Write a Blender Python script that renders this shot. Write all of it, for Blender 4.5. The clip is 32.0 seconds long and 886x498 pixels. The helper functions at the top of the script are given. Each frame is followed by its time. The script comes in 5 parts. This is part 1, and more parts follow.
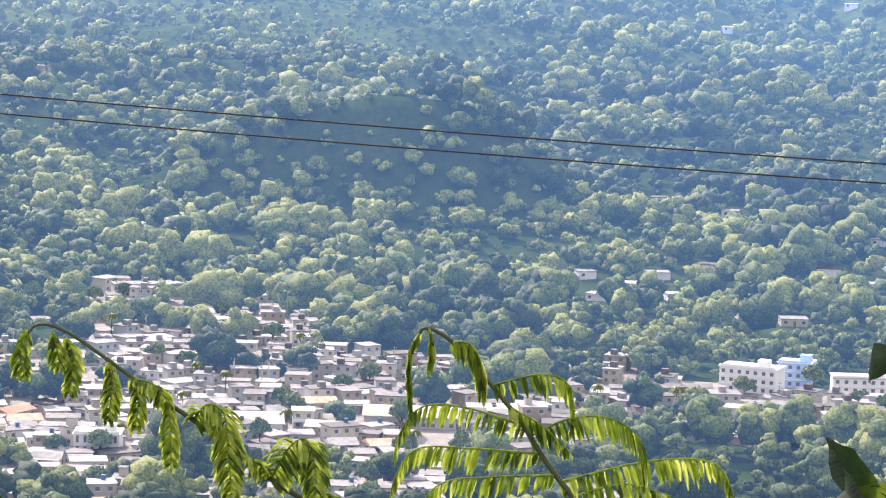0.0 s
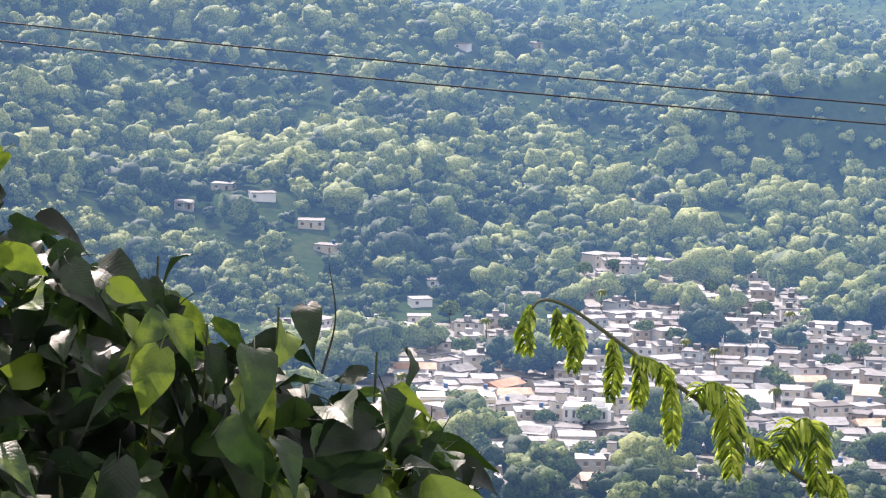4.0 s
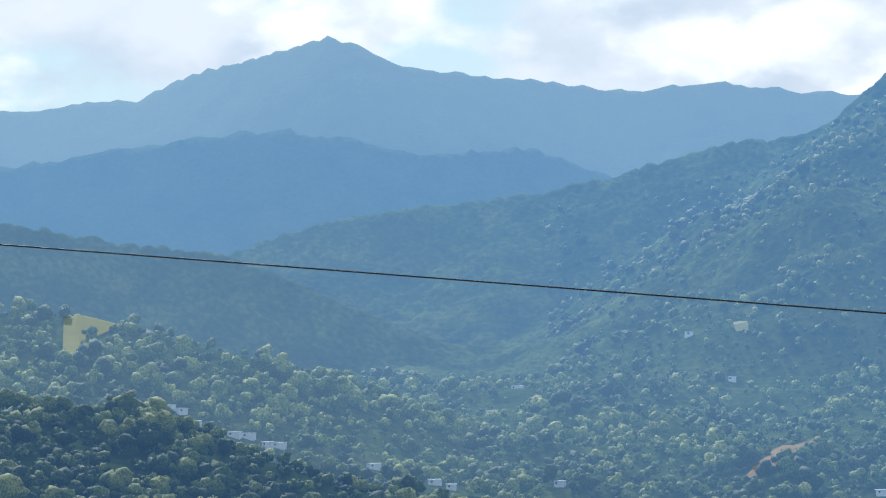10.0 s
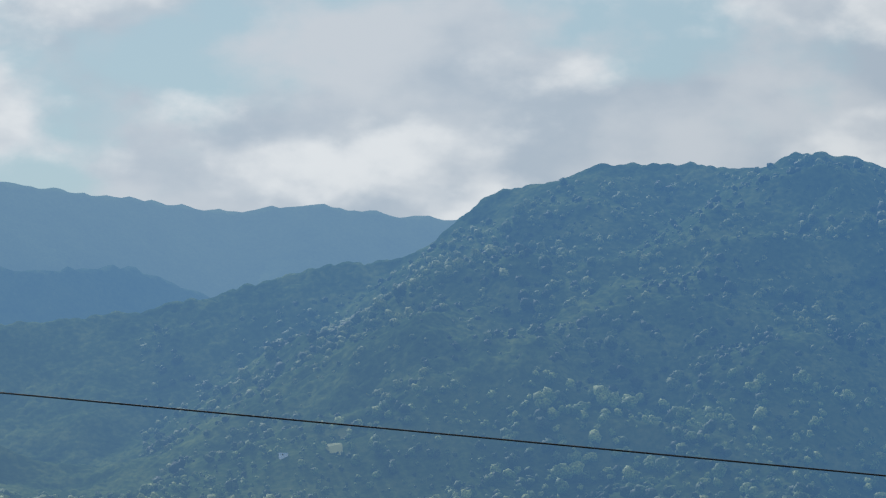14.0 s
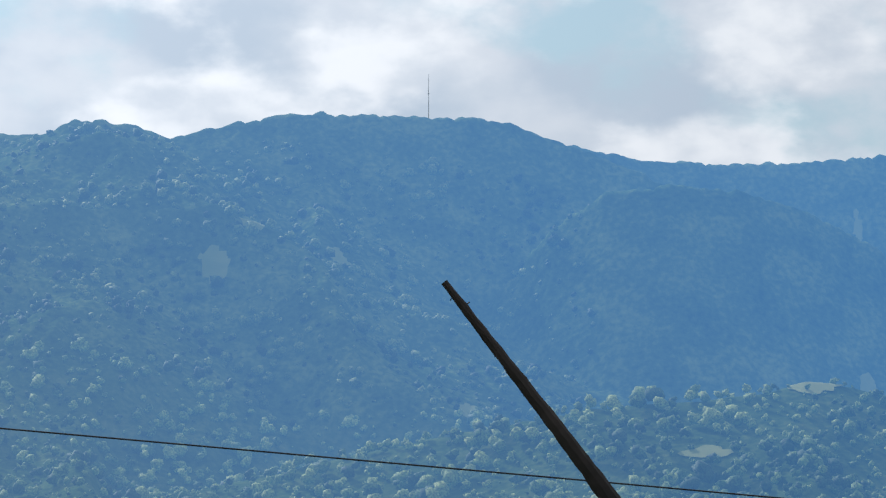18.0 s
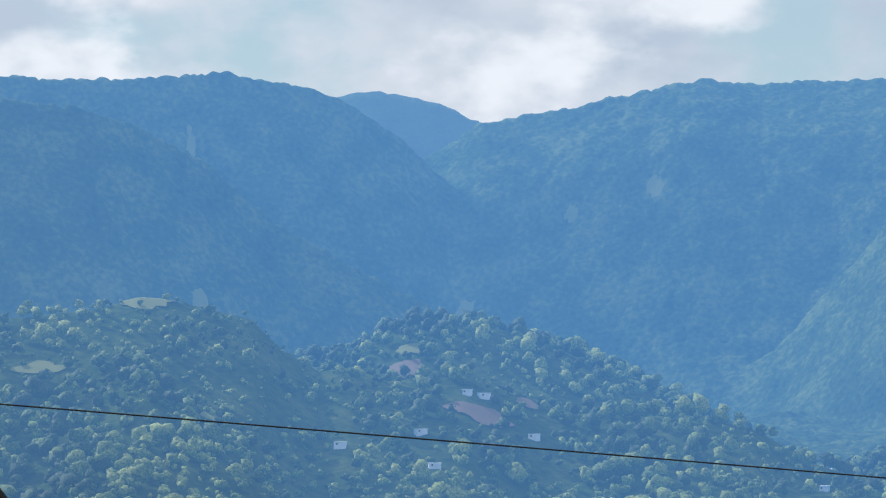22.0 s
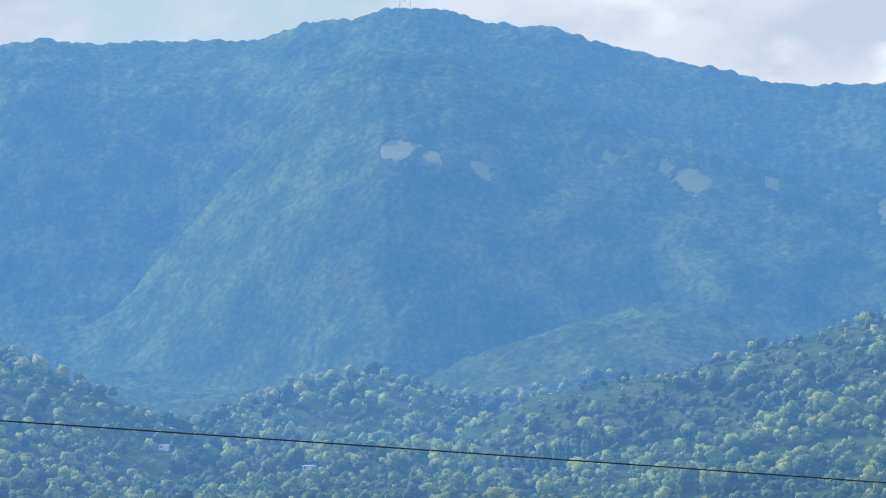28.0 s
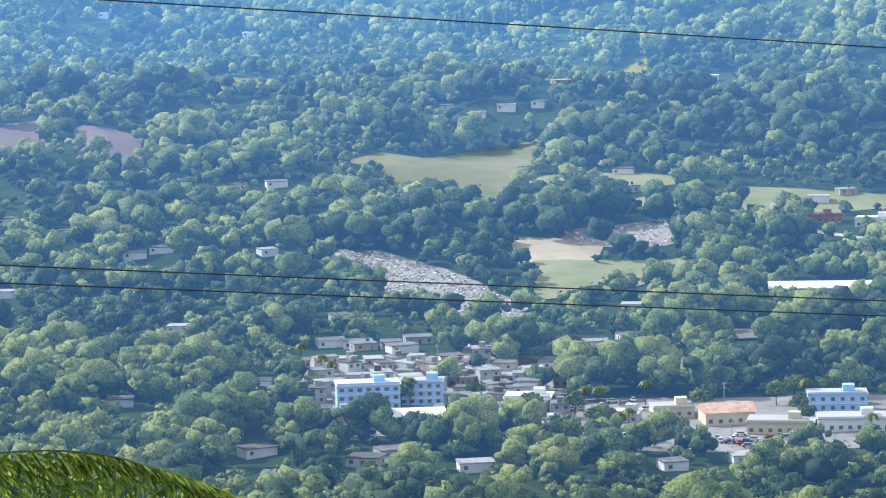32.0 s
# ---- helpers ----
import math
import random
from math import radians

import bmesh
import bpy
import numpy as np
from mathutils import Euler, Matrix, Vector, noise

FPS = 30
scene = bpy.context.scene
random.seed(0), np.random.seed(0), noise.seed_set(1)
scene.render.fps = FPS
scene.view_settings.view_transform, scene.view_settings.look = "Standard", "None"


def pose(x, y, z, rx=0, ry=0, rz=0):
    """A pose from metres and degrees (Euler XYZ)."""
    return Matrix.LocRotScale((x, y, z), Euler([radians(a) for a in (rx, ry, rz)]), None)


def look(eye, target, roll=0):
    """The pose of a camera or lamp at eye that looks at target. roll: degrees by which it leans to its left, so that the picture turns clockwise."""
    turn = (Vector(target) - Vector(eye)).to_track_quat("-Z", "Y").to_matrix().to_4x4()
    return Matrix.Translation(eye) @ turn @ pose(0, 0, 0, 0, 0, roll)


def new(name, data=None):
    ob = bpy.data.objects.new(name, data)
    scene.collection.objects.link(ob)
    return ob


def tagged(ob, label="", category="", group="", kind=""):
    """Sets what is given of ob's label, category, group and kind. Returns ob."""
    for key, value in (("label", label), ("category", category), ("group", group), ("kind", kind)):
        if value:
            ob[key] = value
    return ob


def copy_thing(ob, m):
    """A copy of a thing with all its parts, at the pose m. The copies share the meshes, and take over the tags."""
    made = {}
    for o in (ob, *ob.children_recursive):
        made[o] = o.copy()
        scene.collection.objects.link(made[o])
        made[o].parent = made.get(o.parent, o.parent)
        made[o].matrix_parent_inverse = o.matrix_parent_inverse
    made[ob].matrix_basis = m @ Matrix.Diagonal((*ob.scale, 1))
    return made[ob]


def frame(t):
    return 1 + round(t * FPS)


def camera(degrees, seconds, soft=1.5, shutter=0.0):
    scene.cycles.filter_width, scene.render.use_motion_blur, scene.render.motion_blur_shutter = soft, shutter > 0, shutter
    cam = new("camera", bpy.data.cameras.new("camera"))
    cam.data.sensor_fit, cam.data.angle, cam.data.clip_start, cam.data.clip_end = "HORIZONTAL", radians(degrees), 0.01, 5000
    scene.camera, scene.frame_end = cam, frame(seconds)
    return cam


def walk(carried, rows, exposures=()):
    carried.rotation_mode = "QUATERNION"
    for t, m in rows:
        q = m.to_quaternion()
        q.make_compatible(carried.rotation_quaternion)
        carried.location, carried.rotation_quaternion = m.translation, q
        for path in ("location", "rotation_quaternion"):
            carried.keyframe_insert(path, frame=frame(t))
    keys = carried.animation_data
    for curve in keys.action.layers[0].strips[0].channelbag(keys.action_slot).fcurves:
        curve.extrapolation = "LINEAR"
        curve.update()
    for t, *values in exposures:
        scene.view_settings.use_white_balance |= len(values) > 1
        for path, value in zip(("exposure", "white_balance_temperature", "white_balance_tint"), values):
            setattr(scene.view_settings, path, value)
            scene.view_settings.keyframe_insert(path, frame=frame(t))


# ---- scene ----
# The lookout stands on a hillside 185 m over the valley floor; the camera turns on the spot.
EYE = 185.0
cam = camera(15.91, 32.0, 1.25)
# seconds, turn to the left, look up, lean (degrees)
ROWS = [
    (0.0, 0.000, -7.000, -1.626),
    (0.5, 1.237, -7.249, -1.352),
    (1.0, 2.384, -7.415, -1.331),
    (1.5, 3.451, -7.512, -1.285),
    (2.0, 4.448, -7.537, -1.314),
    (2.5, 5.426, -7.549, -1.273),
    (3.0, 6.417, -7.567, -1.284),
    (3.5, 7.586, -7.593, -1.204),
    (4.0, 8.895, -7.618, -1.022),
    (4.5, 10.164, -7.602, -0.763),
    (6.5, 12.563, -4.458, -0.547),
    (7.0, 12.815, -3.559, -0.383),
    (7.5, 13.045, -2.663, -0.239),
    (8.0, 13.258, -1.745, -0.032),
    (8.5, 13.453, -0.806, 0.071),
    (9.0, 13.630, 0.131, 0.175),
    (9.5, 13.787, 1.075, 0.262),
    (10.0, 13.928, 1.917, 0.319),
    (10.5, 13.987, 2.638, 0.291),
    (11.0, 13.737, 3.277, 0.219),
    (11.5, 13.163, 3.897, 0.062),
    (12.0, 12.334, 4.443, -0.149),
    (12.5, 11.233, 4.509, -0.255),
    (13.0, 9.885, 4.255, -0.294),
    (13.5, 8.289, 4.038, -0.489),
    (14.0, 6.648, 4.099, -0.387),
    (14.5, 5.000, 4.431, -0.383),
    (16.5, -1.454, 4.034, -0.151),
    (17.0, -3.100, 3.833, -0.161),
    (17.5, -4.713, 3.742, -0.003),
    (18.0, -6.360, 3.553, 0.037),
    (18.5, -7.996, 3.287, 0.138),
    (19.0, -9.580, 3.017, 0.150),
    (19.5, -11.111, 2.843, 0.253),
    (20.0, -12.598, 2.797, 0.286),
    (20.5, -14.053, 2.799, 0.367),
    (21.0, -15.515, 2.801, 0.365),
    (21.5, -16.954, 2.652, 0.433),
    (22.0, -18.374, 1.988, 0.333),
    (22.5, -19.673, 1.090, 0.311),
    (23.0, -20.683, 0.309, 0.198),
    (23.5, -21.555, 0.572, 0.117),
    (24.0, -22.427, 1.230, 0.084),
    (24.5, -23.341, 1.448, 0.215),
    (25.0, -24.306, 1.436, 0.266),
    (25.5, -25.319, 1.413, 0.357),
    (26.0, -26.367, 1.395, 0.424),
    (26.5, -27.413, 1.366, 0.541),
    (28.5, -30.852, 0.763, 1.008),
    (29.0, -31.025, -0.328, 1.091),
    (29.5, -31.054, -1.552, 1.149),
    (30.0, -31.089, -2.704, 1.234),
    (30.5, -31.122, -3.799, 1.225),
    (31.0, -31.148, -4.833, 1.273),
    (31.5, -31.172, -5.806, 1.315),
    (32.0, -31.194, -6.721, 1.359),
]


def sway(t):
    """The small shift of the body while it turns, in metres."""
    return float(np.interp(t, (0, 4.5, 16.5, 18.0, 19.0, 20.0, 21.0, 27.0, 32), (0, -0.012, -0.012, -0.0165, -0.0185, -0.0125, -0.012, -0.02, -0.02)))


EXPOSURES = [(0, 0.88, 6950, 27), (4.5, 0.88, 6850, 26), (6.5, 1.00, 7800, 29), (7.0, 1.02, 7900, 29), (7.5, 0.86, 7500, 29), (8.0, 0.66, 7300, 28), (9.0, 0.3, 6700, 18), (10.0, -0.34, 5950, 9), (10.5, -0.5, 5950, 8), (12.0, -0.88, 6050, 8), (14.5, -0.92, 6100, 8), (16.5, -0.46, 6050, 10), (21.0, -0.4, 5950, 10), (24.0, -0.22, 6000, 11), (26.5, -0.2, 6000, 11), (29.0, -0.1, 5850, 13), (30.0, 0.14, 5850, 13), (31.0, 0.22, 5750, 12), (32, 0.38, 5800, 13)]
walk(cam, [(t, pose(sway(t), 0, EYE, 0, 0, yaw) @ pose(0, 0, 0, pitch) @ pose(0, 0, 0, 0, lean) @ pose(0, 0, 0, 90)) for t, yaw, pitch, lean in ROWS], EXPOSURES)

# ---- sky and sun ----
SUN_LEFT, SUN_UP = 28.0, 36.0
world = bpy.data.worlds.new("sky")
scene.world = world
world.use_nodes = True
wn, wl = world.node_tree.nodes, world.node_tree.links
background = wn["Background"]
sky = wn.new("ShaderNodeTexSky")
sky.sky_type = "NISHITA"
sky.sun_disc = False
sky.sun_elevation = radians(SUN_UP)
sky.sun_rotation = radians(-SUN_LEFT)
sky.air_density, sky.dust_density, sky.ozone_density = 1.2, 0.3, 2.5
# a high grey-blue veil over the blue, and bright cumulus heaped before it
tex = wn.new("ShaderNodeTexCoord")
stretch = wn.new("ShaderNodeMapping")
stretch.inputs["Scale"].default_value = (1.0, 1.0, 1.7)


def sky_noise(scale, detail, rough, twist):
    k = wn.new("ShaderNodeTexNoise")
    k.inputs["Scale"].default_value, k.inputs["Detail"].default_value, k.inputs["Roughness"].default_value, k.inputs["Distortion"].default_value = scale, detail, rough, twist
    wl.new(stretch.outputs[0], k.inputs["Vector"])
    return k.outputs["Fac"]


def sky_ramp(fac, *stops):
    k = wn.new("ShaderNodeValToRGB")
    k.color_ramp.interpolation = "EASE"
    while len(k.color_ramp.elements) < len(stops):
        k.color_ramp.elements.new(0.5)
    for el, (p, c) in zip(k.color_ramp.elements, stops):
        el.position, el.color = p, (*c, 1)
    wl.new(fac, k.inputs["Fac"])
    return k.outputs["Color"]


def sky_mix(fac, a_, b_):
    k = wn.new("ShaderNodeMix")
    k.data_type = "RGBA"
    for slot, v in (("Factor", fac), ("A", a_), ("B", b_)):
        if isinstance(v, float):
            k.inputs[slot].default_value = v
        elif isinstance(v, tuple):
            k.inputs[slot].default_value = (*v, 1)
        else:
            wl.new(v, k.inputs[slot])
    return k.outputs["Result"]


wl.new(tex.outputs["Generated"], stretch.inputs["Vector"])
white, black = (1, 1, 1), (0, 0, 0)
veil = sky_mix(0.8, sky.outputs["Color"], (4.9, 6.3, 6.9))
grey = sky_ramp(sky_noise(17.0, 6.0, 0.5, 0.0), (0.36, (5.4, 6.1, 6.8)), (0.62, (7.2, 7.5, 7.8)))
high = sky_mix(sky_ramp(sky_noise(9.0, 7.0, 0.52, 0.0), (0.40, black), (0.52, white)), veil, grey)
heap = sky_noise(13.0, 9.0, 0.5, 0.0)
puff = sky_ramp(sky_noise(30.0, 6.0, 0.5, 0.0), (0.34, (6.8, 7.2, 7.6)), (0.62, (9.4, 9.4, 9.3)))
clouds = sky_mix(sky_ramp(heap, (0.49, black), (0.61, white)), high, puff)
# clouds are brighter towards the sun
toward_sun = wn.new("ShaderNodeVectorMath")
toward_sun.operation = "DOT_PRODUCT"
toward_sun.inputs[1].default_value = (-math.sin(radians(SUN_LEFT)) * math.cos(radians(SUN_UP)), math.cos(radians(SUN_LEFT)) * math.cos(radians(SUN_UP)), math.sin(radians(SUN_UP)))
wl.new(tex.outputs["Generated"], toward_sun.inputs[0])
bright = wn.new("ShaderNodeMapRange")
bright.interpolation_type = "SMOOTHSTEP"
bright.inputs[1].default_value, bright.inputs[2].default_value, bright.inputs[3].default_value, bright.inputs[4].default_value = 0.66, 0.84, 0.94, 1.20
wl.new(toward_sun.outputs["Value"], bright.inputs[0])
lit_clouds = wn.new("ShaderNodeVectorMath")
lit_clouds.operation = "SCALE"
wl.new(clouds, lit_clouds.inputs[0])
wl.new(bright.outputs[0], lit_clouds.inputs["Scale"])
wl.new(lit_clouds.outputs[0], background.inputs["Color"])
background.inputs["Strength"].default_value = 0.128

sun = new("sun", bpy.data.lights.new("sun", "SUN"))
sun.data.energy, sun.data.angle, sun.data.color = 5.0, radians(0.53), (1.0, 0.95, 0.86)
a, e = radians(SUN_LEFT), radians(SUN_UP)
sun.matrix_world = look((0, 0, 900), Vector((0, 0, 900)) - Vector((-math.sin(a) * math.cos(e), math.cos(a) * math.cos(e), math.sin(e))))

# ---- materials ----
# haze painted onto the land as emission: distance, then away from the sun and towards it
HAZE_EMISSION = [(700, (0.006, 0.014, 0.030), (0.007, 0.014, 0.028)), (1000, (0.018, 0.044, 0.092), (0.020, 0.045, 0.092)), (1500, (0.028, 0.070, 0.145), (0.026, 0.060, 0.122)), (1950, (0.044, 0.108, 0.220), (0.038, 0.082, 0.155)),
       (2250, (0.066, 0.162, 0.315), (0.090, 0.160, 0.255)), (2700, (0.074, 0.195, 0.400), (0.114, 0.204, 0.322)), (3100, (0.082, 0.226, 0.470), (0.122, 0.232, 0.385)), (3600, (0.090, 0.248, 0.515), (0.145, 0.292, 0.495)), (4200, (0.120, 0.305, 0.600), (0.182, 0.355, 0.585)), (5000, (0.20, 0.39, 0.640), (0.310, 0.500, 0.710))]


def paint_haze(n, l, geo, shader):
    """Paints haze as emission that changes with distance, and towards the sun."""
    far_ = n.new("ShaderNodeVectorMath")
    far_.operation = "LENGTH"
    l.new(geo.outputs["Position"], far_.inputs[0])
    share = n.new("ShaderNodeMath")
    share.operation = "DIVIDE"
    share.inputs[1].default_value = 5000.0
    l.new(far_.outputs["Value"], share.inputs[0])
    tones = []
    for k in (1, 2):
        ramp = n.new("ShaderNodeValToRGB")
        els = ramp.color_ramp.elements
        while len(els) < len(HAZE_EMISSION):
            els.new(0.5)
        for el, row in zip(els, HAZE_EMISSION):
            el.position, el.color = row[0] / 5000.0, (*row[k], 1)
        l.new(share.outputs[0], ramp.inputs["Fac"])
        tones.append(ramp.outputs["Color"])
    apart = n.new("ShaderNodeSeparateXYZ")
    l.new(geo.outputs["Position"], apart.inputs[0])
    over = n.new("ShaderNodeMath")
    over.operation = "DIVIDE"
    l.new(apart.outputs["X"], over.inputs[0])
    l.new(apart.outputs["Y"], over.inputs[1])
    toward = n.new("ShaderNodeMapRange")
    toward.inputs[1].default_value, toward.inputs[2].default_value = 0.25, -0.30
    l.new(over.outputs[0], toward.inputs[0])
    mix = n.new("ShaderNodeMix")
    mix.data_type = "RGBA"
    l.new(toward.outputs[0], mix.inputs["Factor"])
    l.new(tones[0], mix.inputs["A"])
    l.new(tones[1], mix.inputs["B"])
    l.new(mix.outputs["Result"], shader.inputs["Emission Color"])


def material(name, colors, scale=1.0, rough=0.8, bump=0.0, spec=0.3, island=False, rand=False, haze_glow=None, detail=6.0, spread=0.4, through_light=0.0, speckle=0.0, tone_of_tree=False, painted_haze=0.0):
    """Noise between colours at two scales; island or rand: each piece of its own tone. Haze is painted on as emission.
    """
    m = bpy.data.materials.new(name)
    m.use_nodes = True
    n, l = m.node_tree.nodes, m.node_tree.links
    b = n["Principled BSDF"]
    b.inputs["Roughness"].default_value = rough
    b.inputs["Specular IOR Level"].default_value = spec
    geo = n.new("ShaderNodeNewGeometry")
    grain = n.new("ShaderNodeTexNoise")
    grain.inputs["Scale"].default_value, grain.inputs["Detail"].default_value = scale, detail
    broad = n.new("ShaderNodeTexNoise")
    broad.inputs["Scale"].default_value, broad.inputs["Detail"].default_value = scale * 0.13, 4.0
    grain.inputs["Roughness"].default_value = 0.68 if spread < 0.4 else 0.5
    for t in (grain, broad):
        l.new(geo.outputs["Position"], t.inputs["Vector"])
    add = n.new("ShaderNodeMath")
    add.operation = "MULTIPLY_ADD"
    l.new(broad.outputs["Fac"], add.inputs[0])
    add.inputs[1].default_value = 0.5
    half = n.new("ShaderNodeMath")
    half.operation = "MULTIPLY"
    half.inputs[1].default_value = 0.5
    l.new(grain.outputs["Fac"], half.inputs[0])
    l.new(half.outputs[0], add.inputs[2])
    value = add
    if island or rand:
        pick = n.new("ShaderNodeMath")
        pick.operation = "MULTIPLY_ADD"
        if island:
            l.new(geo.outputs["Random Per Island"], pick.inputs[0])
        else:
            info = n.new("ShaderNodeObjectInfo")
            l.new(info.outputs["Random"], pick.inputs[0])
        pick.inputs[1].default_value = 0.45 if spread == 0.4 else 0.26
        shift = n.new("ShaderNodeMath")
        shift.operation = "MULTIPLY_ADD"
        shift.inputs[1].default_value, shift.inputs[2].default_value = 1.0, -0.5 * pick.inputs[1].default_value
        l.new(add.outputs[0], shift.inputs[0])
        l.new(shift.outputs[0], pick.inputs[2])
        value = pick
    if tone_of_tree:
        # each tree has its own green
        attr = n.new("ShaderNodeAttribute")
        attr.attribute_name = "tone"
        kind_ = n.new("ShaderNodeMath")
        kind_.operation = "MULTIPLY_ADD"
        kind_.inputs[1].default_value = 0.46
        lower = n.new("ShaderNodeMath")
        lower.operation = "ADD"
        lower.inputs[1].default_value = -0.23
        l.new(value.outputs[0], lower.inputs[0])
        l.new(attr.outputs["Fac"], kind_.inputs[0])
        l.new(lower.outputs[0], kind_.inputs[2])
        value = kind_
    ramp = n.new("ShaderNodeValToRGB")
    els = ramp.color_ramp.elements
    while len(els) < len(colors):
        els.new(0.5)
    for i, c in enumerate(colors):
        els[i].position = 0.5 - spread / 2 + spread * i / max(1, len(colors) - 1)
        els[i].color = (*c, 1)
    l.new(value.outputs[0], ramp.inputs["Fac"])
    tone = ramp.outputs["Color"]
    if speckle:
        # fine light and dark flecks; the dark ones paint shaded gaps between leaves
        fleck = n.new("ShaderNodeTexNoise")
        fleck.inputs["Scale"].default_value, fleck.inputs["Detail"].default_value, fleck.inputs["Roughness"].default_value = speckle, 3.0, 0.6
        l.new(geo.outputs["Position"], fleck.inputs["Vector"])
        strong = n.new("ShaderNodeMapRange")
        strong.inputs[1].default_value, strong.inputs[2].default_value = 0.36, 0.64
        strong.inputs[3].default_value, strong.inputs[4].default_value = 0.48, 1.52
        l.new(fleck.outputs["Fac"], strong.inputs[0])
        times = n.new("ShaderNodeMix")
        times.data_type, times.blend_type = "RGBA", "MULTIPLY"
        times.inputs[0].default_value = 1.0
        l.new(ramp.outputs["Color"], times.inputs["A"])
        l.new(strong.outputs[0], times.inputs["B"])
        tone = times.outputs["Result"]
    l.new(tone, b.inputs["Base Color"])
    if bump:
        bm_ = n.new("ShaderNodeBump")
        bm_.inputs["Strength"].default_value = 1.0
        bm_.inputs["Distance"].default_value = bump
        l.new(grain.outputs["Fac"], bm_.inputs["Height"])
        l.new(bm_.outputs["Normal"], b.inputs["Normal"])
    if haze_glow or painted_haze:
        b.inputs["Emission Strength"].default_value = (painted_haze or 1.0) / (1.0 - through_light)
    if haze_glow:
        b.inputs["Emission Color"].default_value = (*haze_glow, 1)
    if painted_haze:
        paint_haze(n, l, geo, b)
    if through_light:
        lit = n.new("ShaderNodeBsdfTranslucent")
        l.new(tone, lit.inputs["Color"])
        mix = n.new("ShaderNodeMixShader")
        mix.inputs[0].default_value = through_light
        l.new(b.outputs[0], mix.inputs[1])
        l.new(lit.outputs[0], mix.inputs[2])
        l.new(mix.outputs[0], n["Material Output"].inputs["Surface"])
    return m


GREENS = [(0.024, 0.046, 0.016), (0.060, 0.098, 0.025), (0.118, 0.156, 0.038), (0.19, 0.218, 0.056)]


def thinned(colors, q):
    return [(c[0] * q, c[1] * q, c[2] * q) for c in colors]


# ground and town surfaces emit painted haze too, the town a weaker share
M_GROUND = material("ground_scrub", [(0.02, 0.035, 0.012), (0.03, 0.05, 0.015), (0.055, 0.07, 0.025)], 0.25, 1.0, 0.4, 0.0, painted_haze=1.0)
M_TOWN = material("dusty_concrete_ground", [(0.13, 0.13, 0.115), (0.21, 0.205, 0.19), (0.28, 0.27, 0.25)], 0.2, 0.9, painted_haze=0.4)
# the valley woods and the ranges carry painted haze, as emission that grows with distance
LEAFY = dict(rough=0.75, bump=0.15, spec=0.15, island=True, spread=0.34, detail=5.0, through_light=0.2, tone_of_tree=True, painted_haze=1.0)
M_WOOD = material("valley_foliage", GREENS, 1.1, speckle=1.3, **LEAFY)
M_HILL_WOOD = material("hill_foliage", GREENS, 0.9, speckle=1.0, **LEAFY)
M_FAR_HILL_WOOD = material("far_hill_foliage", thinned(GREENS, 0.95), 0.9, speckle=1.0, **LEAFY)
FOOTHILL = [(0.016, 0.032, 0.012), (0.042, 0.066, 0.020), (0.090, 0.108, 0.034)]
MOUNTAIN = [(0.013, 0.026, 0.010), (0.042, 0.066, 0.022), (0.115, 0.138, 0.040)]
FAINT = [(0.012, 0.022, 0.01), (0.03, 0.045, 0.018), (0.05, 0.065, 0.025)]
M_RANGE = [material("range_" + k, c, 0.16, 0.9, 1.0, 0.0, painted_haze=1.0, detail=3.0) for k, c in (("near", FOOTHILL), ("next", FOOTHILL), ("middle", MOUNTAIN), ("far", FAINT))]
# walls, roofs and panes: bluish haze put in as weak emission
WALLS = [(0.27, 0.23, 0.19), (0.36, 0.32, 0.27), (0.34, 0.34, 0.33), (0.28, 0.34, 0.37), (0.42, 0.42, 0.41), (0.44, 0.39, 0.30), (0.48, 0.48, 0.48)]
M_ROOF = material("white_coated_roof", [(0.075, 0.075, 0.075), (0.135, 0.137, 0.14), (0.20, 0.203, 0.207), (0.31, 0.312, 0.315)], 0.5, 0.7, rand=True, painted_haze=0.4)
M_WALL = material("painted_concrete", WALLS, 0.4, 0.8, rand=True, painted_haze=0.4)
M_PANE = material("dark_window", [(0.08, 0.09, 0.10), (0.15, 0.16, 0.17)], 1.0, 0.25, painted_haze=0.4)
M_WIRE = material("black_cable", [(0.012, 0.012, 0.014), (0.03, 0.03, 0.032)], 20.0, 0.6)


# ---- terrain ----
def value_noise(x, y, seed=0):
    """Smooth lattice noise, -1 to 1, for arrays."""
    xi, yi = np.floor(x).astype(np.int64), np.floor(y).astype(np.int64)
    xf, yf = x - xi, y - yi
    u, v = xf * xf * (3 - 2 * xf), yf * yf * (3 - 2 * yf)

    def h(i, j):
        k = (i * 374761393 + j * 668265263 + seed * 974711) & 0x7FFFFFFF
        k = ((k ^ (k >> 13)) * 1274126177) & 0x7FFFFFFF
        return ((k ^ (k >> 16)) & 0xFFFF) / 32767.5 - 1
    return (h(xi, yi) * (1 - u) + h(xi + 1, yi) * u) * (1 - v) + (h(xi, yi + 1) * (1 - u) + h(xi + 1, yi + 1) * u) * v


def fbm(x, y, octaves=4, seed=0):
    total, amp = 0, 1.0
    for o in range(octaves):
        total = total + amp * value_noise(x * 2 ** o, y * 2 ** o, seed + o)
        amp *= 0.5
    return total


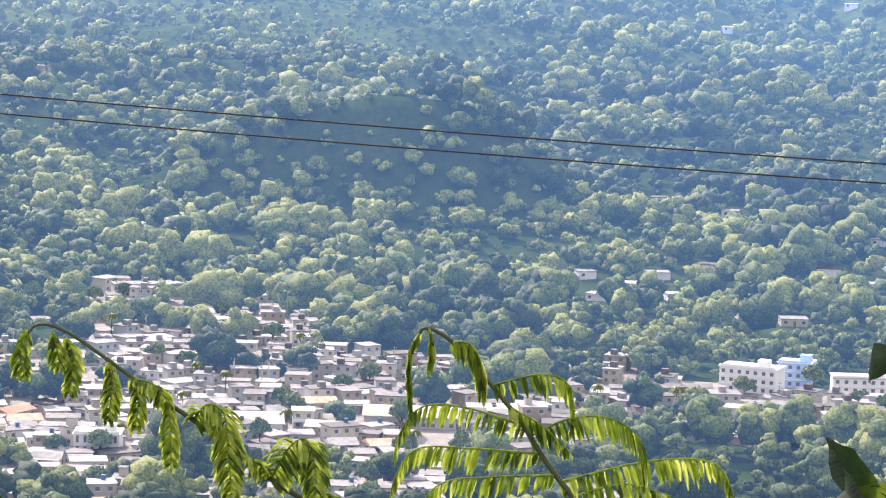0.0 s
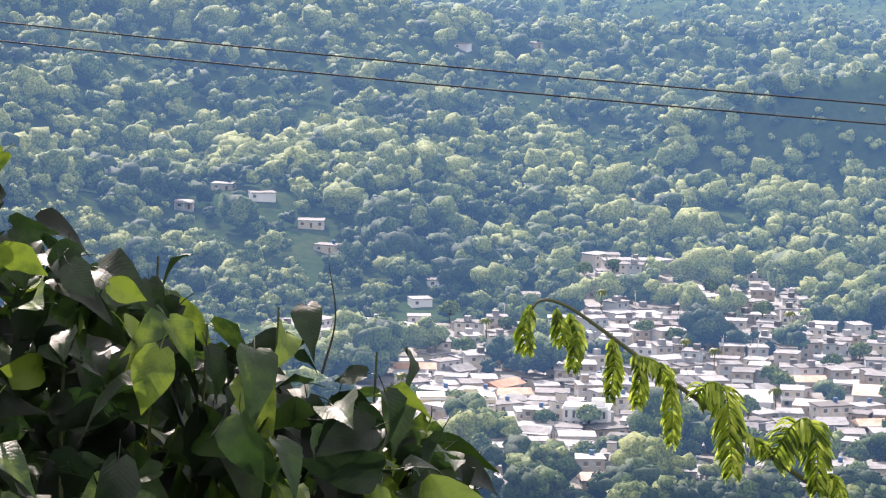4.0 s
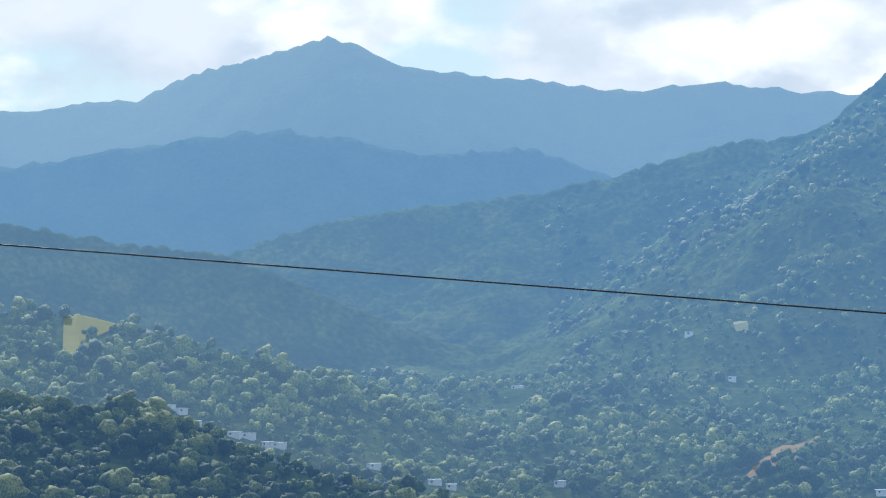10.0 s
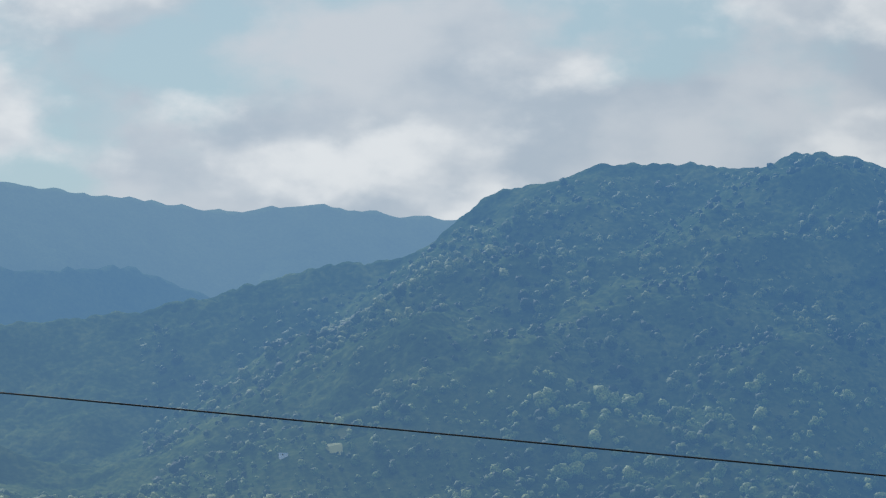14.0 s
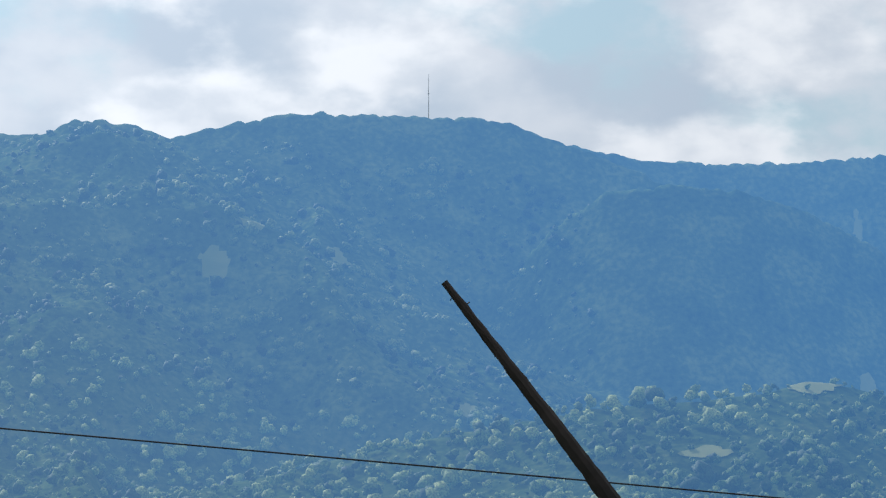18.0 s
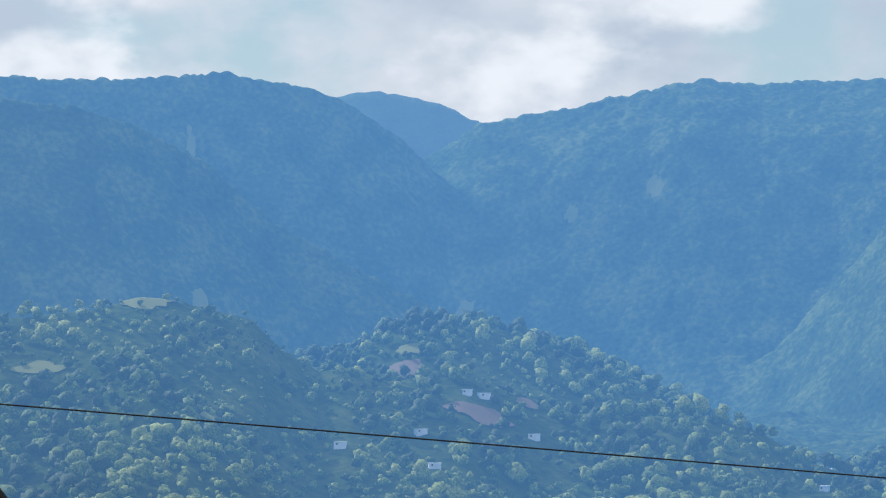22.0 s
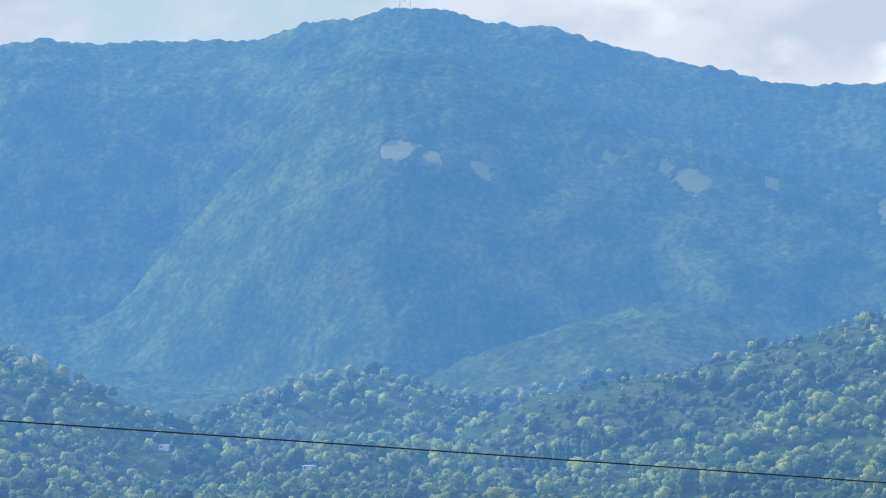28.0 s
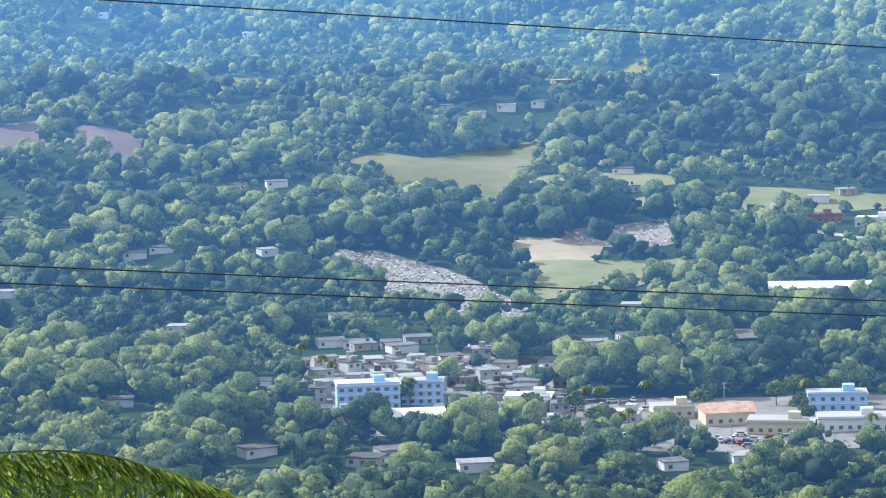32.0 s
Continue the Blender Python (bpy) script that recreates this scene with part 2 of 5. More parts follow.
# Each ridge: its distance, fall towards the lookout (one slope, slopes by bearing, or upper slope, lower slope and the run between them),
# fall behind, spur height, then the crest as (bearing to the left, height).
RIDGES = [
    (1545, 1.25, 0.5, 5, [(-3.2, -60), (-2.59, -9), (-2.36, 10), (-1.92, 38), (-1.08, 59), (0.05, 69), (1.28, 71), (2.5, 62), (4.12, 46), (5.13, 29), (6.04, 2), (7.0, -40)]),
    (1850, 0.15, 0.25, 24, [(-5, -60), (-3.0, 0), (-2.1, 34), (-1.1, 54), (0.5, 60), (3.5, 61), (6.7, 60), (8.1, 62), (9.9, 80), (12.4, 90), (14.5, 97), (16.3, 115), (19.0, 147), (20.5, 152), (27, 165)]),
    (2450, 0.25, 0.4, 14, [(13, 120), (15.5, 158), (17.2, 182), (18.9, 199), (20.5, 217), (21.7, 219), (27, 225)]),
    (3000, 0.85, 0.5, 25, [(12, 150), (16, 240), (17.9, 280), (19.7, 288), (21.7, 307), (27, 330)]),
    (3350, [(-7.0, 1.0), (0.0, 0.42), (5.0, 0.42), (9.0, 0.6)], 0.6, 44, [(-12.5, 380), (-10, 470), (-8.9, 496), (-8.2, 510), (-7.6, 527), (-6.2, 530), (-3.5, 534), (-2.1, 517), (-1.4, 508), (-0.8, 519), (0.2, 527), (0.9, 509), (1.9, 511), (3.8, 515), (4.7, 491), (5.6, 483), (6.5, 443), (7.1, 408), (8.5, 406), (9.5, 392), (10.7, 371), (12.0, 355), (14.6, 337), (16.1, 323), (17.9, 287), (21, 220), (24, 90)]),
    (3200, 1.0, 0.5, 30, [(-26, 40), (-23, 110), (-21, 160), (-19, 212), (-17, 268), (-15.3, 322), (-14.7, 352), (-14.0, 383), (-13.4, 404), (-12.6, 424), (-11.8, 438), (-10.8, 444), (-9.3, 440), (-8.3, 400), (-7.3, 325), (-6.3, 240), (-5, 120)]),
    (3700, 0.95, 0.6, 50, [(-28, 60), (-26, 120), (-23.5, 182), (-21.5, 248), (-19.8, 325), (-18.6, 382), (-17.6, 441), (-16.6, 488), (-15.9, 504), (-15.3, 509), (-14.4, 517), (-12.8, 512), (-11.8, 510), (-10.8, 511), (-9.8, 518), (-8.7, 534), (-5, 480)]),
    (4500, 0.8, 0.6, 40, [(-22, 400), (-19.2, 518), (-18.4, 542), (-17.2, 572), (-15.8, 540), (-13, 500)]),
    (4850, 0.6, 0.6, 40, [(4, 540), (6.3, 574), (8.1, 590), (9.0, 600), (9.9, 596), (10.5, 586), (11.6, 600), (13.3, 612), (14.6, 626), (15.6, 664), (16.0, 672), (16.9, 648), (17.9, 628), (18.6, 612), (19.4, 577), (20.8, 565), (21.7, 558), (28, 540)]),
    (4200, 0.9, 0.6, 35, [(9.5, 380), (11.2, 430), (12.3, 458), (14.3, 450), (15.7, 470), (16.9, 485), (18.7, 470), (20.7, 448), (21.7, 434), (28, 400)]),
    (3800, (0.5, 0.95, 120), 0.6, 42, [(-46, 440), (-38.9, 450), (-36.9, 446), (-36.2, 450), (-35.7, 462), (-34.6, 479), (-33.7, 496), (-33.0, 507), (-32.3, 523), (-31.2, 528), (-30.5, 542), (-29.8, 549), (-29.3, 549), (-28.7, 536), (-27.8, 532), (-27.1, 515), (-25.3, 510), (-24.1, 509), (-23.0, 516), (-22.1, 501), (-20.4, 479), (-19.1, 465), (-17, 380), (-15, 230), (-12, 50)]),
    (3450, (0.5, 0.95, 190), 0.5, 46, [(-46, 240), (-38.8, 295), (-37.1, 315), (-35.1, 355), (-34.0, 371), (-32.7, 401), (-31.4, 433), (-30.5, 458), (-29.2, 470), (-28.2, 440), (-27.2, 380), (-26, 300), (-24.5, 200), (-22, 100)]),
    (2550, 0.26, 0.45, 18, [(-30, 70), (-25.9, 85), (-24.9, 102), (-23.9, 131), (-21.9, 140), (-20.5, 143), (-18.7, 172), (-17.4, 168), (-16.6, 180), (-16.1, 176), (-15.4, 197), (-14.9, 220), (-13.5, 233), (-12.9, 235), (-11.8, 225), (-9, 215), (-6, 190), (-2, 150), (2, 100)]),
    (2450, 0.25, 0.45, 14, [(-46, 210), (-38.8, 180), (-37.4, 170), (-36.1, 154), (-34.5, 135), (-33.0, 128), (-31.9, 120), (-30.5, 90)]),
]
# Each spur and mound: its line down the mountain (bearing, distance, height), the slope of its sunny side and of its far side, its roughness.
SPURS = [
    ([(-1.21, 3350, 508), (-2.85, 3280, 466), (-4.49, 3200, 408), (-5.31, 3120, 341), (-7.75, 3020, 276), (-10.37, 2900, 205)], 0.42, 0.95, 22),
    ([(0.16, 3250, 515), (1.38, 3200, 460), (2.60, 3100, 402), (4.64, 2980, 330), (5.96, 2850, 250)], 0.42, 0.62, 22),
    ([(3.9, 3320, 505), (5.0, 3150, 420), (6.6, 3000, 340), (8.2, 2880, 260)], 0.45, 0.85, 20),
    ([(-29.3, 2680, 122), (-28.62, 2700, 130), (-27.4, 2650, 106)], 0.4, 0.5, 5),
    ([(-34.4, 3050, 190), (-33.4, 2980, 176), (-32.6, 2900, 140)], 0.4, 0.6, 8),
    ([(-18.04, 2750, 206), (-18.75, 2750, 221), (-19.55, 2750, 206)], 0.35, 0.6, 6),
    ([(-27.2, 2330, 62), (-28.5, 2330, 76), (-29.5, 2330, 79), (-30.6, 2310, 64), (-31.4, 2300, 45)], 0.35, 0.5, 6),
]
BASE_R = (0, 3, 20, 200, 600, 800, 950, 1380, 1900, 2200, 2600, 3200, 5200)
BASE_Z = (183.4, 183.0, 178, 120, 25, 2, 0, 0, 46, 92, 140, 190, 230)

BASE_Z_RIGHT = (183.4, 183.0, 178, 120, 25, 2, 0, 0, 42, 56, 68, 110, 150)


SUN_SIDE = (-math.sin(radians(SUN_LEFT)), math.cos(radians(SUN_LEFT)))


def height(az, r):
    """Height of the land at bearings az (degrees to the left) and distances r."""
    az, r = np.broadcast_arrays(np.asarray(az, float), np.asarray(r, float))
    if not az.ndim:
        return height(az.reshape(1), r.reshape(1))[0]
    x, y = -np.sin(np.radians(az)) * r, np.cos(np.radians(az)) * r
    side = np.clip((az + 14) / 14, 0, 1)
    side = side * side * (3 - 2 * side)
    h = np.interp(r, BASE_R, BASE_Z) * side + np.interp(r, BASE_R, BASE_Z_RIGHT) * (1 - side)
    far = np.clip((r - 1350) / 600, 0, 1)
    h = h + far * (14 * fbm(x / 260, y / 260, 4, 3) + 9 * (1 - 2.2 * np.abs(value_noise(x / 120, y / 150, 14)))) + 1.2 * np.clip((r - 700) / 200, 0, 1) * fbm(x / 60, y / 60, 3, 5)
    seed = 11
    for dist, front, back, spur, crest in RIDGES:
        b, z = zip(*crest)
        top = np.interp(az, b, z, left=-400, right=-400)
        way = dist * (1 + 0.02 * value_noise(az / 5, az * 0, seed))
        top = EYE + (top - EYE) * way / dist
        d = way - r
        if isinstance(front, list):
            down = np.interp(az, [q[0] for q in front], [q[1] for q in front]) * d
        elif isinstance(front, tuple):
            down = front[0] * np.minimum(d, front[2]) + front[1] * np.maximum(d - front[2], 0)
        else:
            down = front * d
        fall = np.where(d > 0, down, -back * d)
        # spurs and gullies below the crest
        rib = 0
        for k, (wave, amp) in enumerate(((460, 1.0), (210, 0.6), (95, 0.3))):
            wx, wy = x + 60 * value_noise(x / 400, y / 400, seed + 9), y + 60 * value_noise(x / 400, y / 400, seed + 10)
            rib = rib + amp * np.abs(value_noise(wx / wave, wy / (wave * 1.5), seed + 1 + k))
        grow = np.clip(np.abs(d) / 300, 0, 1)
        up = top - fall - grow * spur * (rib * 2.2 - 0.3)
        h = np.maximum(h, up) + 9 * np.log1p(np.exp(-np.abs(h - up) / 9))
        seed += 7
    for line, sunny, shady, rough in SPURS:
        seed += 3
        lo, hi = min(q[1] for q in line) - 700, max(q[1] for q in line) + 500
        near = (r > lo) & (r < hi) & (az > min(q[0] for q in line) - 14) & (az < max(q[0] for q in line) + 14)
        if not near.any():
            continue
        xx, yy = x[near], y[near]
        best = np.full(xx.shape, -400.0)
        for (a0, r0, z0), (a1, r1, z1) in zip(line, line[1:]):
            px, py = -math.sin(math.radians(a0)) * r0, math.cos(math.radians(a0)) * r0
            ex, ey = -math.sin(math.radians(a1)) * r1 - px, math.cos(math.radians(a1)) * r1 - py
            f = np.clip(((xx - px) * ex + (yy - py) * ey) / (ex * ex + ey * ey), 0, 1)
            ox, oy = xx - px - f * ex, yy - py - f * ey
            off = np.hypot(ox, oy)
            # the side turned to the sun falls gently, the other steeply
            turned = np.clip((-ox * SUN_SIDE[0] - oy * SUN_SIDE[1]) / np.maximum(off, 1.0), -1, 1) * 0.5 + 0.5
            best = np.maximum(best, z0 + (z1 - z0) * f - (np.sqrt(off * off + 3600) - 60) * (sunny + (shady - sunny) * turned))
        rib = np.abs(value_noise(xx / 150, yy / 150, seed)) + 0.5 * np.abs(value_noise(xx / 65, yy / 65, seed + 1))
        up = best - rough * (rib * 1.5 - 0.3)
        h = h.copy()
        h[near] = np.maximum(h[near], up) + 7 * np.log1p(np.exp(-np.abs(h[near] - up) / 7))
    return h


def canopy(x, y, cell=11.0):
    """Rounded tree crowns of the mountain forest, as relief: each a dome on its own foot."""
    top = np.zeros(x.shape)
    for size, seed in ((cell, 61), (cell * 0.62, 71)):
        i0, j0 = np.floor(x / size), np.floor(y / size)
        for di in (-1, 0, 1):
            for dj in (-1, 0, 1):
                ci, cj = i0 + di, j0 + dj
                cx, cy = (ci + 0.5 + 0.42 * value_noise(ci, cj, seed)) * size, (cj + 0.5 + 0.42 * value_noise(ci, cj, seed + 1)) * size
                q = size * (0.62 + 0.22 * value_noise(ci, cj, seed + 2))
                dome = 1 - ((x - cx) ** 2 + (y - cy) ** 2) / (q * q)
                top = np.maximum(top, q * 0.7 * np.sqrt(np.clip(dome, 0, 1)))
    return top


def polar_sheet(name, az0, az1, n_az, r0, r1, n_r, mat, power=1.0, crowns=False, sunk=0):
    az = np.linspace(az0, az1, n_az)
    r = r0 + (r1 - r0) * np.linspace(0, 1, n_r) ** power
    A, R = np.meshgrid(az, r, indexing="ij")
    H = height(A, R)
    if crowns:
        cx, cy = -np.sin(np.radians(A)) * R, np.cos(np.radians(A)) * R
        stand = np.clip(0.85 + 0.5 * value_noise(cx / 70, cy / 70, 91) + 0.3 * value_noise(cx / 25, cy / 25, 92), 0.1, 1.6)
        H = H + canopy(cx, cy) * np.where(clear_of(A, R), stand, 0.0)
    if sunk:
        H = H - 35 * np.clip(1 - (R - r0) / sunk, 0, 1)
    co = np.stack([-np.sin(np.radians(A)) * R, np.cos(np.radians(A)) * R, H], -1).reshape(-1, 3)
    i, j = np.meshgrid(np.arange(n_az - 1), np.arange(n_r - 1), indexing="ij")
    k = (i * n_r + j).ravel()
    faces = np.stack([k, k + 1, k + n_r + 1, k + n_r], -1)
    return mesh_object(name, co, faces, mat)


def mesh_object(name, co, faces, mat, smooth=True):
    """One mesh from arrays of corners and faces of one size."""
    me = bpy.data.meshes.new(name)
    n, w = faces.shape
    me.vertices.add(len(co))
    me.vertices.foreach_set("co", np.ascontiguousarray(co, np.float32).ravel())
    me.loops.add(n * w)
    me.loops.foreach_set("vertex_index", np.ascontiguousarray(faces, np.int32).ravel())
    me.polygons.add(n)
    me.polygons.foreach_set("loop_start", np.arange(0, n * w, w, dtype=np.int32))
    me.polygons.foreach_set("use_smooth", np.full(n, smooth))
    me.update(calc_edges=True)
    me.validate()
    me.materials.append(mat)
    return new(name, me)


ground = polar_sheet("ground", 26, -43, 300, 0.02, 2000, 220, M_GROUND, 0.8)
tagged(ground, "green scrub and bare earth of the valley floor and hills", "ground", kind="structure")
rest = polar_sheet("ground_behind", 26, 317, 120, 0.02, 4900, 60, M_GROUND, 1.5)
tagged(rest, "green scrub hillside round the lookout", "ground", kind="structure")

# ---- woods ----
rng = np.random.default_rng(5)


GOLD = (1 + 5 ** 0.5) / 2
ICO = np.array([(-1, GOLD, 0), (1, GOLD, 0), (-1, -GOLD, 0), (1, -GOLD, 0), (0, -1, GOLD), (0, 1, GOLD), (0, -1, -GOLD), (0, 1, -GOLD), (GOLD, 0, -1), (GOLD, 0, 1), (-GOLD, 0, -1), (-GOLD, 0, 1)]) / math.hypot(1, GOLD)
ICO_F = np.array([(0, 11, 5), (0, 5, 1), (0, 1, 7), (0, 7, 10), (0, 10, 11), (1, 5, 9), (5, 11, 4), (11, 10, 2), (10, 7, 6), (7, 1, 8), (3, 9, 4), (3, 4, 2), (3, 2, 6), (3, 6, 8), (3, 8, 9), (4, 9, 5), (2, 4, 11), (6, 2, 10), (8, 6, 7), (9, 8, 1)])
ICO_F = ICO_F[ICO[ICO_F].mean(1)[:, 2] > -0.55]


# built-up stretches: bearings, distances, share of the plots that trees keep
BUILT = [(12.2, -3.6, 874, 1175, 0.32), (6.4, 2.2, 1175, 1345, 0.28), (-3.6, -8.8, 1010, 1135, 0.35), (-28.4, -33.4, 1040, 1205, 0.3), (-33.4, -40.5, 1005, 1110, 0.3)]
# open land: bearing, distance, half width across and half length along (metres)
OPEN = [(-36.4, 1240, 20, 32), (-36.9, 1590, 70, 30), (-34.0, 1640, 45, 25), (5.6, 1475, 7, 26), (4.9, 1440, 9, 12), (13.9, 1560, 10, 22), (-1.0, 1300, 5, 16)]


def land_at(az, up):
    """Distance at which the sight line at a bearing and an angle over the level meets the land."""
    r = np.arange(2050.0, 4300.0, 4.0)
    hit = np.nonzero(height(np.full(r.shape, az), r) > EYE + r * math.tan(radians(up)))[0]
    return float(r[hit[0]]) if len(hit) else None


# grassy clearings of the mountain slopes: bearing, angle over the level, half width across and half length along
CLEARINGS = [(-29.46, 2.92, 22, 26), (-30.1, 2.75, 12, 15), (-30.99, 2.54, 14, 18), (-34.81, 2.26, 24, 22), (-34.3, 2.55, 10, 14), (-33.29, 2.75, 9, 12), (-34.72, 2.92, 8, 10), (-36.23, 2.18, 12, 14), (-38.44, 1.67, 26, 22),
             (-2.91, 4.00, 15, 14), (-2.24, 3.23, 18, 20), (-4.49, 3.34, 13, 18), (-6.84, 0.59, 10, 22), (-13.06, 1.05, 24, 16), (-14.0, 1.0, 12, 12), (-18.75, 0.75, 16, 14), (-13.84, 3.82, 8, 16), (-17.73, 0.15, 14, 12), (-11.12, -0.15, 18, 10), (-14.14, -1.04, 13, 12), (-22.2, 3.05, 14, 14), (-20.7, 2.56, 10, 12), (8.40, 0.73, 7, 16), (8.6, 0.5, 7, 20)]
TILLED = [(-17.76, -0.19, 15, 16), (-19.03, -1.02, 26, 16), (-19.9, -0.85, 10, 8)]
GRASSY, BROWN = [], []
for rows, found in ((CLEARINGS, GRASSY), (TILLED, BROWN)):
    for az_, up_, w_, d_ in rows:
        r_ = land_at(az_, up_)
        if r_:
            found.append((az_, r_, w_, d_))
# trees close in over the edges
OPEN = OPEN + [(az_, r_, w_ * 0.78, d_ * 0.78) for az_, r_, w_, d_ in GRASSY + BROWN]

# plots of open land, by the bearing and distance of their corners
PLOTS = {
    "pasture": [(-32.95, 1800), (-31.9, 1790), (-29.6, 1700), (-30.6, 1625), (-31.4, 1590), (-32.5, 1570)],
    "cemetery": [(-29.0, 1482), (-30.1, 1482), (-31.2, 1446), (-32.65, 1356), (-32.4, 1285), (-31.2, 1300), (-30.4, 1372), (-29.3, 1418)],
    "pitch": [(-32.45, 1505), (-34.1, 1500), (-33.9, 1440), (-32.6, 1440)],
    "lawn": [(-32.7, 1440), (-35.45, 1455), (-35.6, 1415), (-34.2, 1385), (-33.0, 1368)],
    "rubble": [(-33.3, 1516), (-34.9, 1534), (-36.8, 1536), (-37.0, 1508), (-35.2, 1488), (-33.6, 1494)],
    "ledge": [(-32.9, 2075), (-34.9, 2115), (-34.9, 2085), (-33.0, 2020)],
    "glade": [(-27.1, 2065), (-28.0, 2060), (-27.9, 2000), (-27.2, 2000)],
    "fallow": [(-23.0, 1850), (-24.0, 1850), (-24.1, 1770), (-23.0, 1770)],
    "plough": [(-24.6, 1825), (-25.8, 1820), (-25.7, 1745), (-24.7, 1745)],
    "knoll": [(20.72, 2440), (20.35, 2448), (19.9, 2430), (19.55, 2425), (19.95, 2400), (20.25, 2370), (20.45, 2335), (20.75, 2315)],
    "slip": [(8.5, 2225), (7.2, 2400), (7.5, 2255), (8.0, 2215)],
}


def inside(az, r, plot, margin=0.0):
    """True for places within a plot."""
    az, r = np.asarray(az, float), np.asarray(r, float)
    hit = np.zeros(az.shape, bool)
    for (a0, r0), (a1, r1) in zip(plot, plot[1:] + plot[:1]):
        if r0 != r1:
            cross = ((r0 > r) != (r1 > r)) & (az < (a1 - a0) * (r - r0) / (r1 - r0) + a0)
            hit ^= cross
    return hit


# loose houses on the slopes: bearing and distance
SLOPE = [(-2.6, 1395), (-3.3, 1375), (-3.9, 1400), (-4.3, 1350), (-2.9, 1340), (-4.8, 1420), (-6.2, 1390), (-7.0, 1425), (-7.6, 1400), (-8.2, 1440), (-5.6, 1300), (-6.4, 1290),
         (-5.2, 1560), (-6.1, 1590), (-7.3, 1545), (-7.9, 1500), (-3.9, 1600), (-8.4, 1610), (11.3, 1330), (12.2, 1365), (11.0, 1300), (12.9, 1390), (9.0, 1265), (9.3, 1210), (7.3, 1235), (13.6, 1345),
         (7.3, 1835), (8.6, 1790), (-29.1, 1245), (-29.6, 1240), (-30.2, 1235), (-30.7, 1250), (-28.2, 1650), (-27.5, 1655), (-25.6, 1492), (-26.1, 1500), (-28.0, 1480), (-28.6, 1466), (-29.3, 1316), (-33.9, 1225), (-34.6, 1240),
         (-31.4, 1272), (-31.9, 1268), (-32.6, 1275), (-34.6, 1332), (-34.1, 1196), (-33.1, 1180), (-30.4, 1222), (-29.7, 1232), (-33.9, 1650), (-34.5, 1664), (-34.6, 1618), (-37.3, 1570), (-38.0, 1592), (-38.5, 1608), (-23.3, 1600), (-23.2, 1420), (-31.3, 1892), (-29.7, 1844), (-33.4, 1936), (-36.2, 1888), (-31.9, 1850), (-32.4, 1860), (-33.0, 1865), (-36.6, 1870), (-26.0, 1650), (-24.4, 1560), (-27.7, 1012), (-28.1, 968), (-29.7, 988), (-31.7, 972), (-35.3, 972), (-36.6, 985), (-30.2, 1000), (-27.2, 1130), (-27.8, 1150), (-26.4, 1300), (-25.2, 1120)]
FAR = [(18.89, 2256), (18.65, 2252), (18.41, 2224), (17.7, 2214), (17.45, 2218), (17.1, 2208), (16.9, 2214), (15.2, 2240), (13.8, 2150), (14.1, 2166), (13.06, 2640), (12.6, 2720), (9.5, 2800), (8.73, 2700), (10.1, 2144), (11.84, 2176), (10.57, 2124), (6.1, 2200), (5.2, 2260),
       (-17.95, 2420), (-18.2, 2350), (-16.5, 2365), (-18.8, 2500), (-19.1, 2505), (-20.0, 2460), (-25.2, 2440), (-25.4, 2700), (-25.0, 2690), (-27.8, 2300), (-36.1, 2020), (-5.0, 2150), (-7.2, 2210), (-22.4, 2120)]
LOOSE = np.array(SLOPE + FAR)
# lots of the large buildings: bearing, distance, radius
LOTS = [(-30.1, 1096, 26), (-30.6, 1066, 15), (-32.7, 1085, 14), (-5.8, 1120, 22), (-7.6, 1115, 20), (6.2, 968, 14), (8.6, 985, 16), (3.6, 1010, 18), (0.5, 1020, 20), (-38.4, 1372, 36), (-38.8, 1535, 36), (-36.5, 1062, 30), (-38.4, 1050, 30)]


def wild(x, y):
    return 0.5 + 0.5 * value_noise(x / 27, y / 27, 21) * 1.2


def built(az, r):
    """True where houses and streets stand."""
    az, r = np.asarray(az, float), np.asarray(r, float)
    x, y = -np.sin(np.radians(az)) * r, np.cos(np.radians(az)) * r
    hit = np.zeros(az.shape, bool)
    for a0, a1, r0, r1, keep in BUILT:
        hit |= (az < a0) & (az > a1) & (r > r0) & (r < r1) & (wild(x, y) > keep)
    return hit


def clear_of(az, r):
    ok = ~built(az, r)
    for a0, r0, w, d in OPEN:
        ok &= (np.radians(az - a0) * r / w) ** 2 + ((r - r0) / d) ** 2 > 1
    wob_a, wob_r = 0.12 * value_noise(az * 4, r / 15, 71), 9 * value_noise(az * 4, r / 15, 72)
    for plot in PLOTS.values():
        ok &= ~inside(az + wob_a, r + wob_r, plot)
    for a0, r0, w in LOTS:
        ok &= (np.radians(az - a0) * r / (w * 0.9)) ** 2 + ((r - r0 + 14) / 34) ** 2 > 1
    for a0, r0 in LOOSE:
        ok &= (np.radians(az - a0) * r / 10) ** 2 + ((r - r0 + (15 if r0 < 1950 else 24)) / (27 if r0 < 1950 else 36)) ** 2 > 1
    return ok


# what the land hides from the lookout needs no trees
GRID_A, GRID_R = np.linspace(-43, 26, 700), np.linspace(850, 4960, 620)
GA, GR = np.meshgrid(GRID_A, GRID_R, indexing="ij")
RISE = np.maximum.accumulate((height(GA, GR) - EYE) / GR, axis=1)


def in_sight(az, r, top):
    i = np.clip(((az + 43) / 69 * 699).round().astype(int), 0, 699)
    j = np.clip(((r - 30 - 850) / 4110 * 619).astype(int), 0, 619)
    return (top - EYE) / r > RISE[i, j]


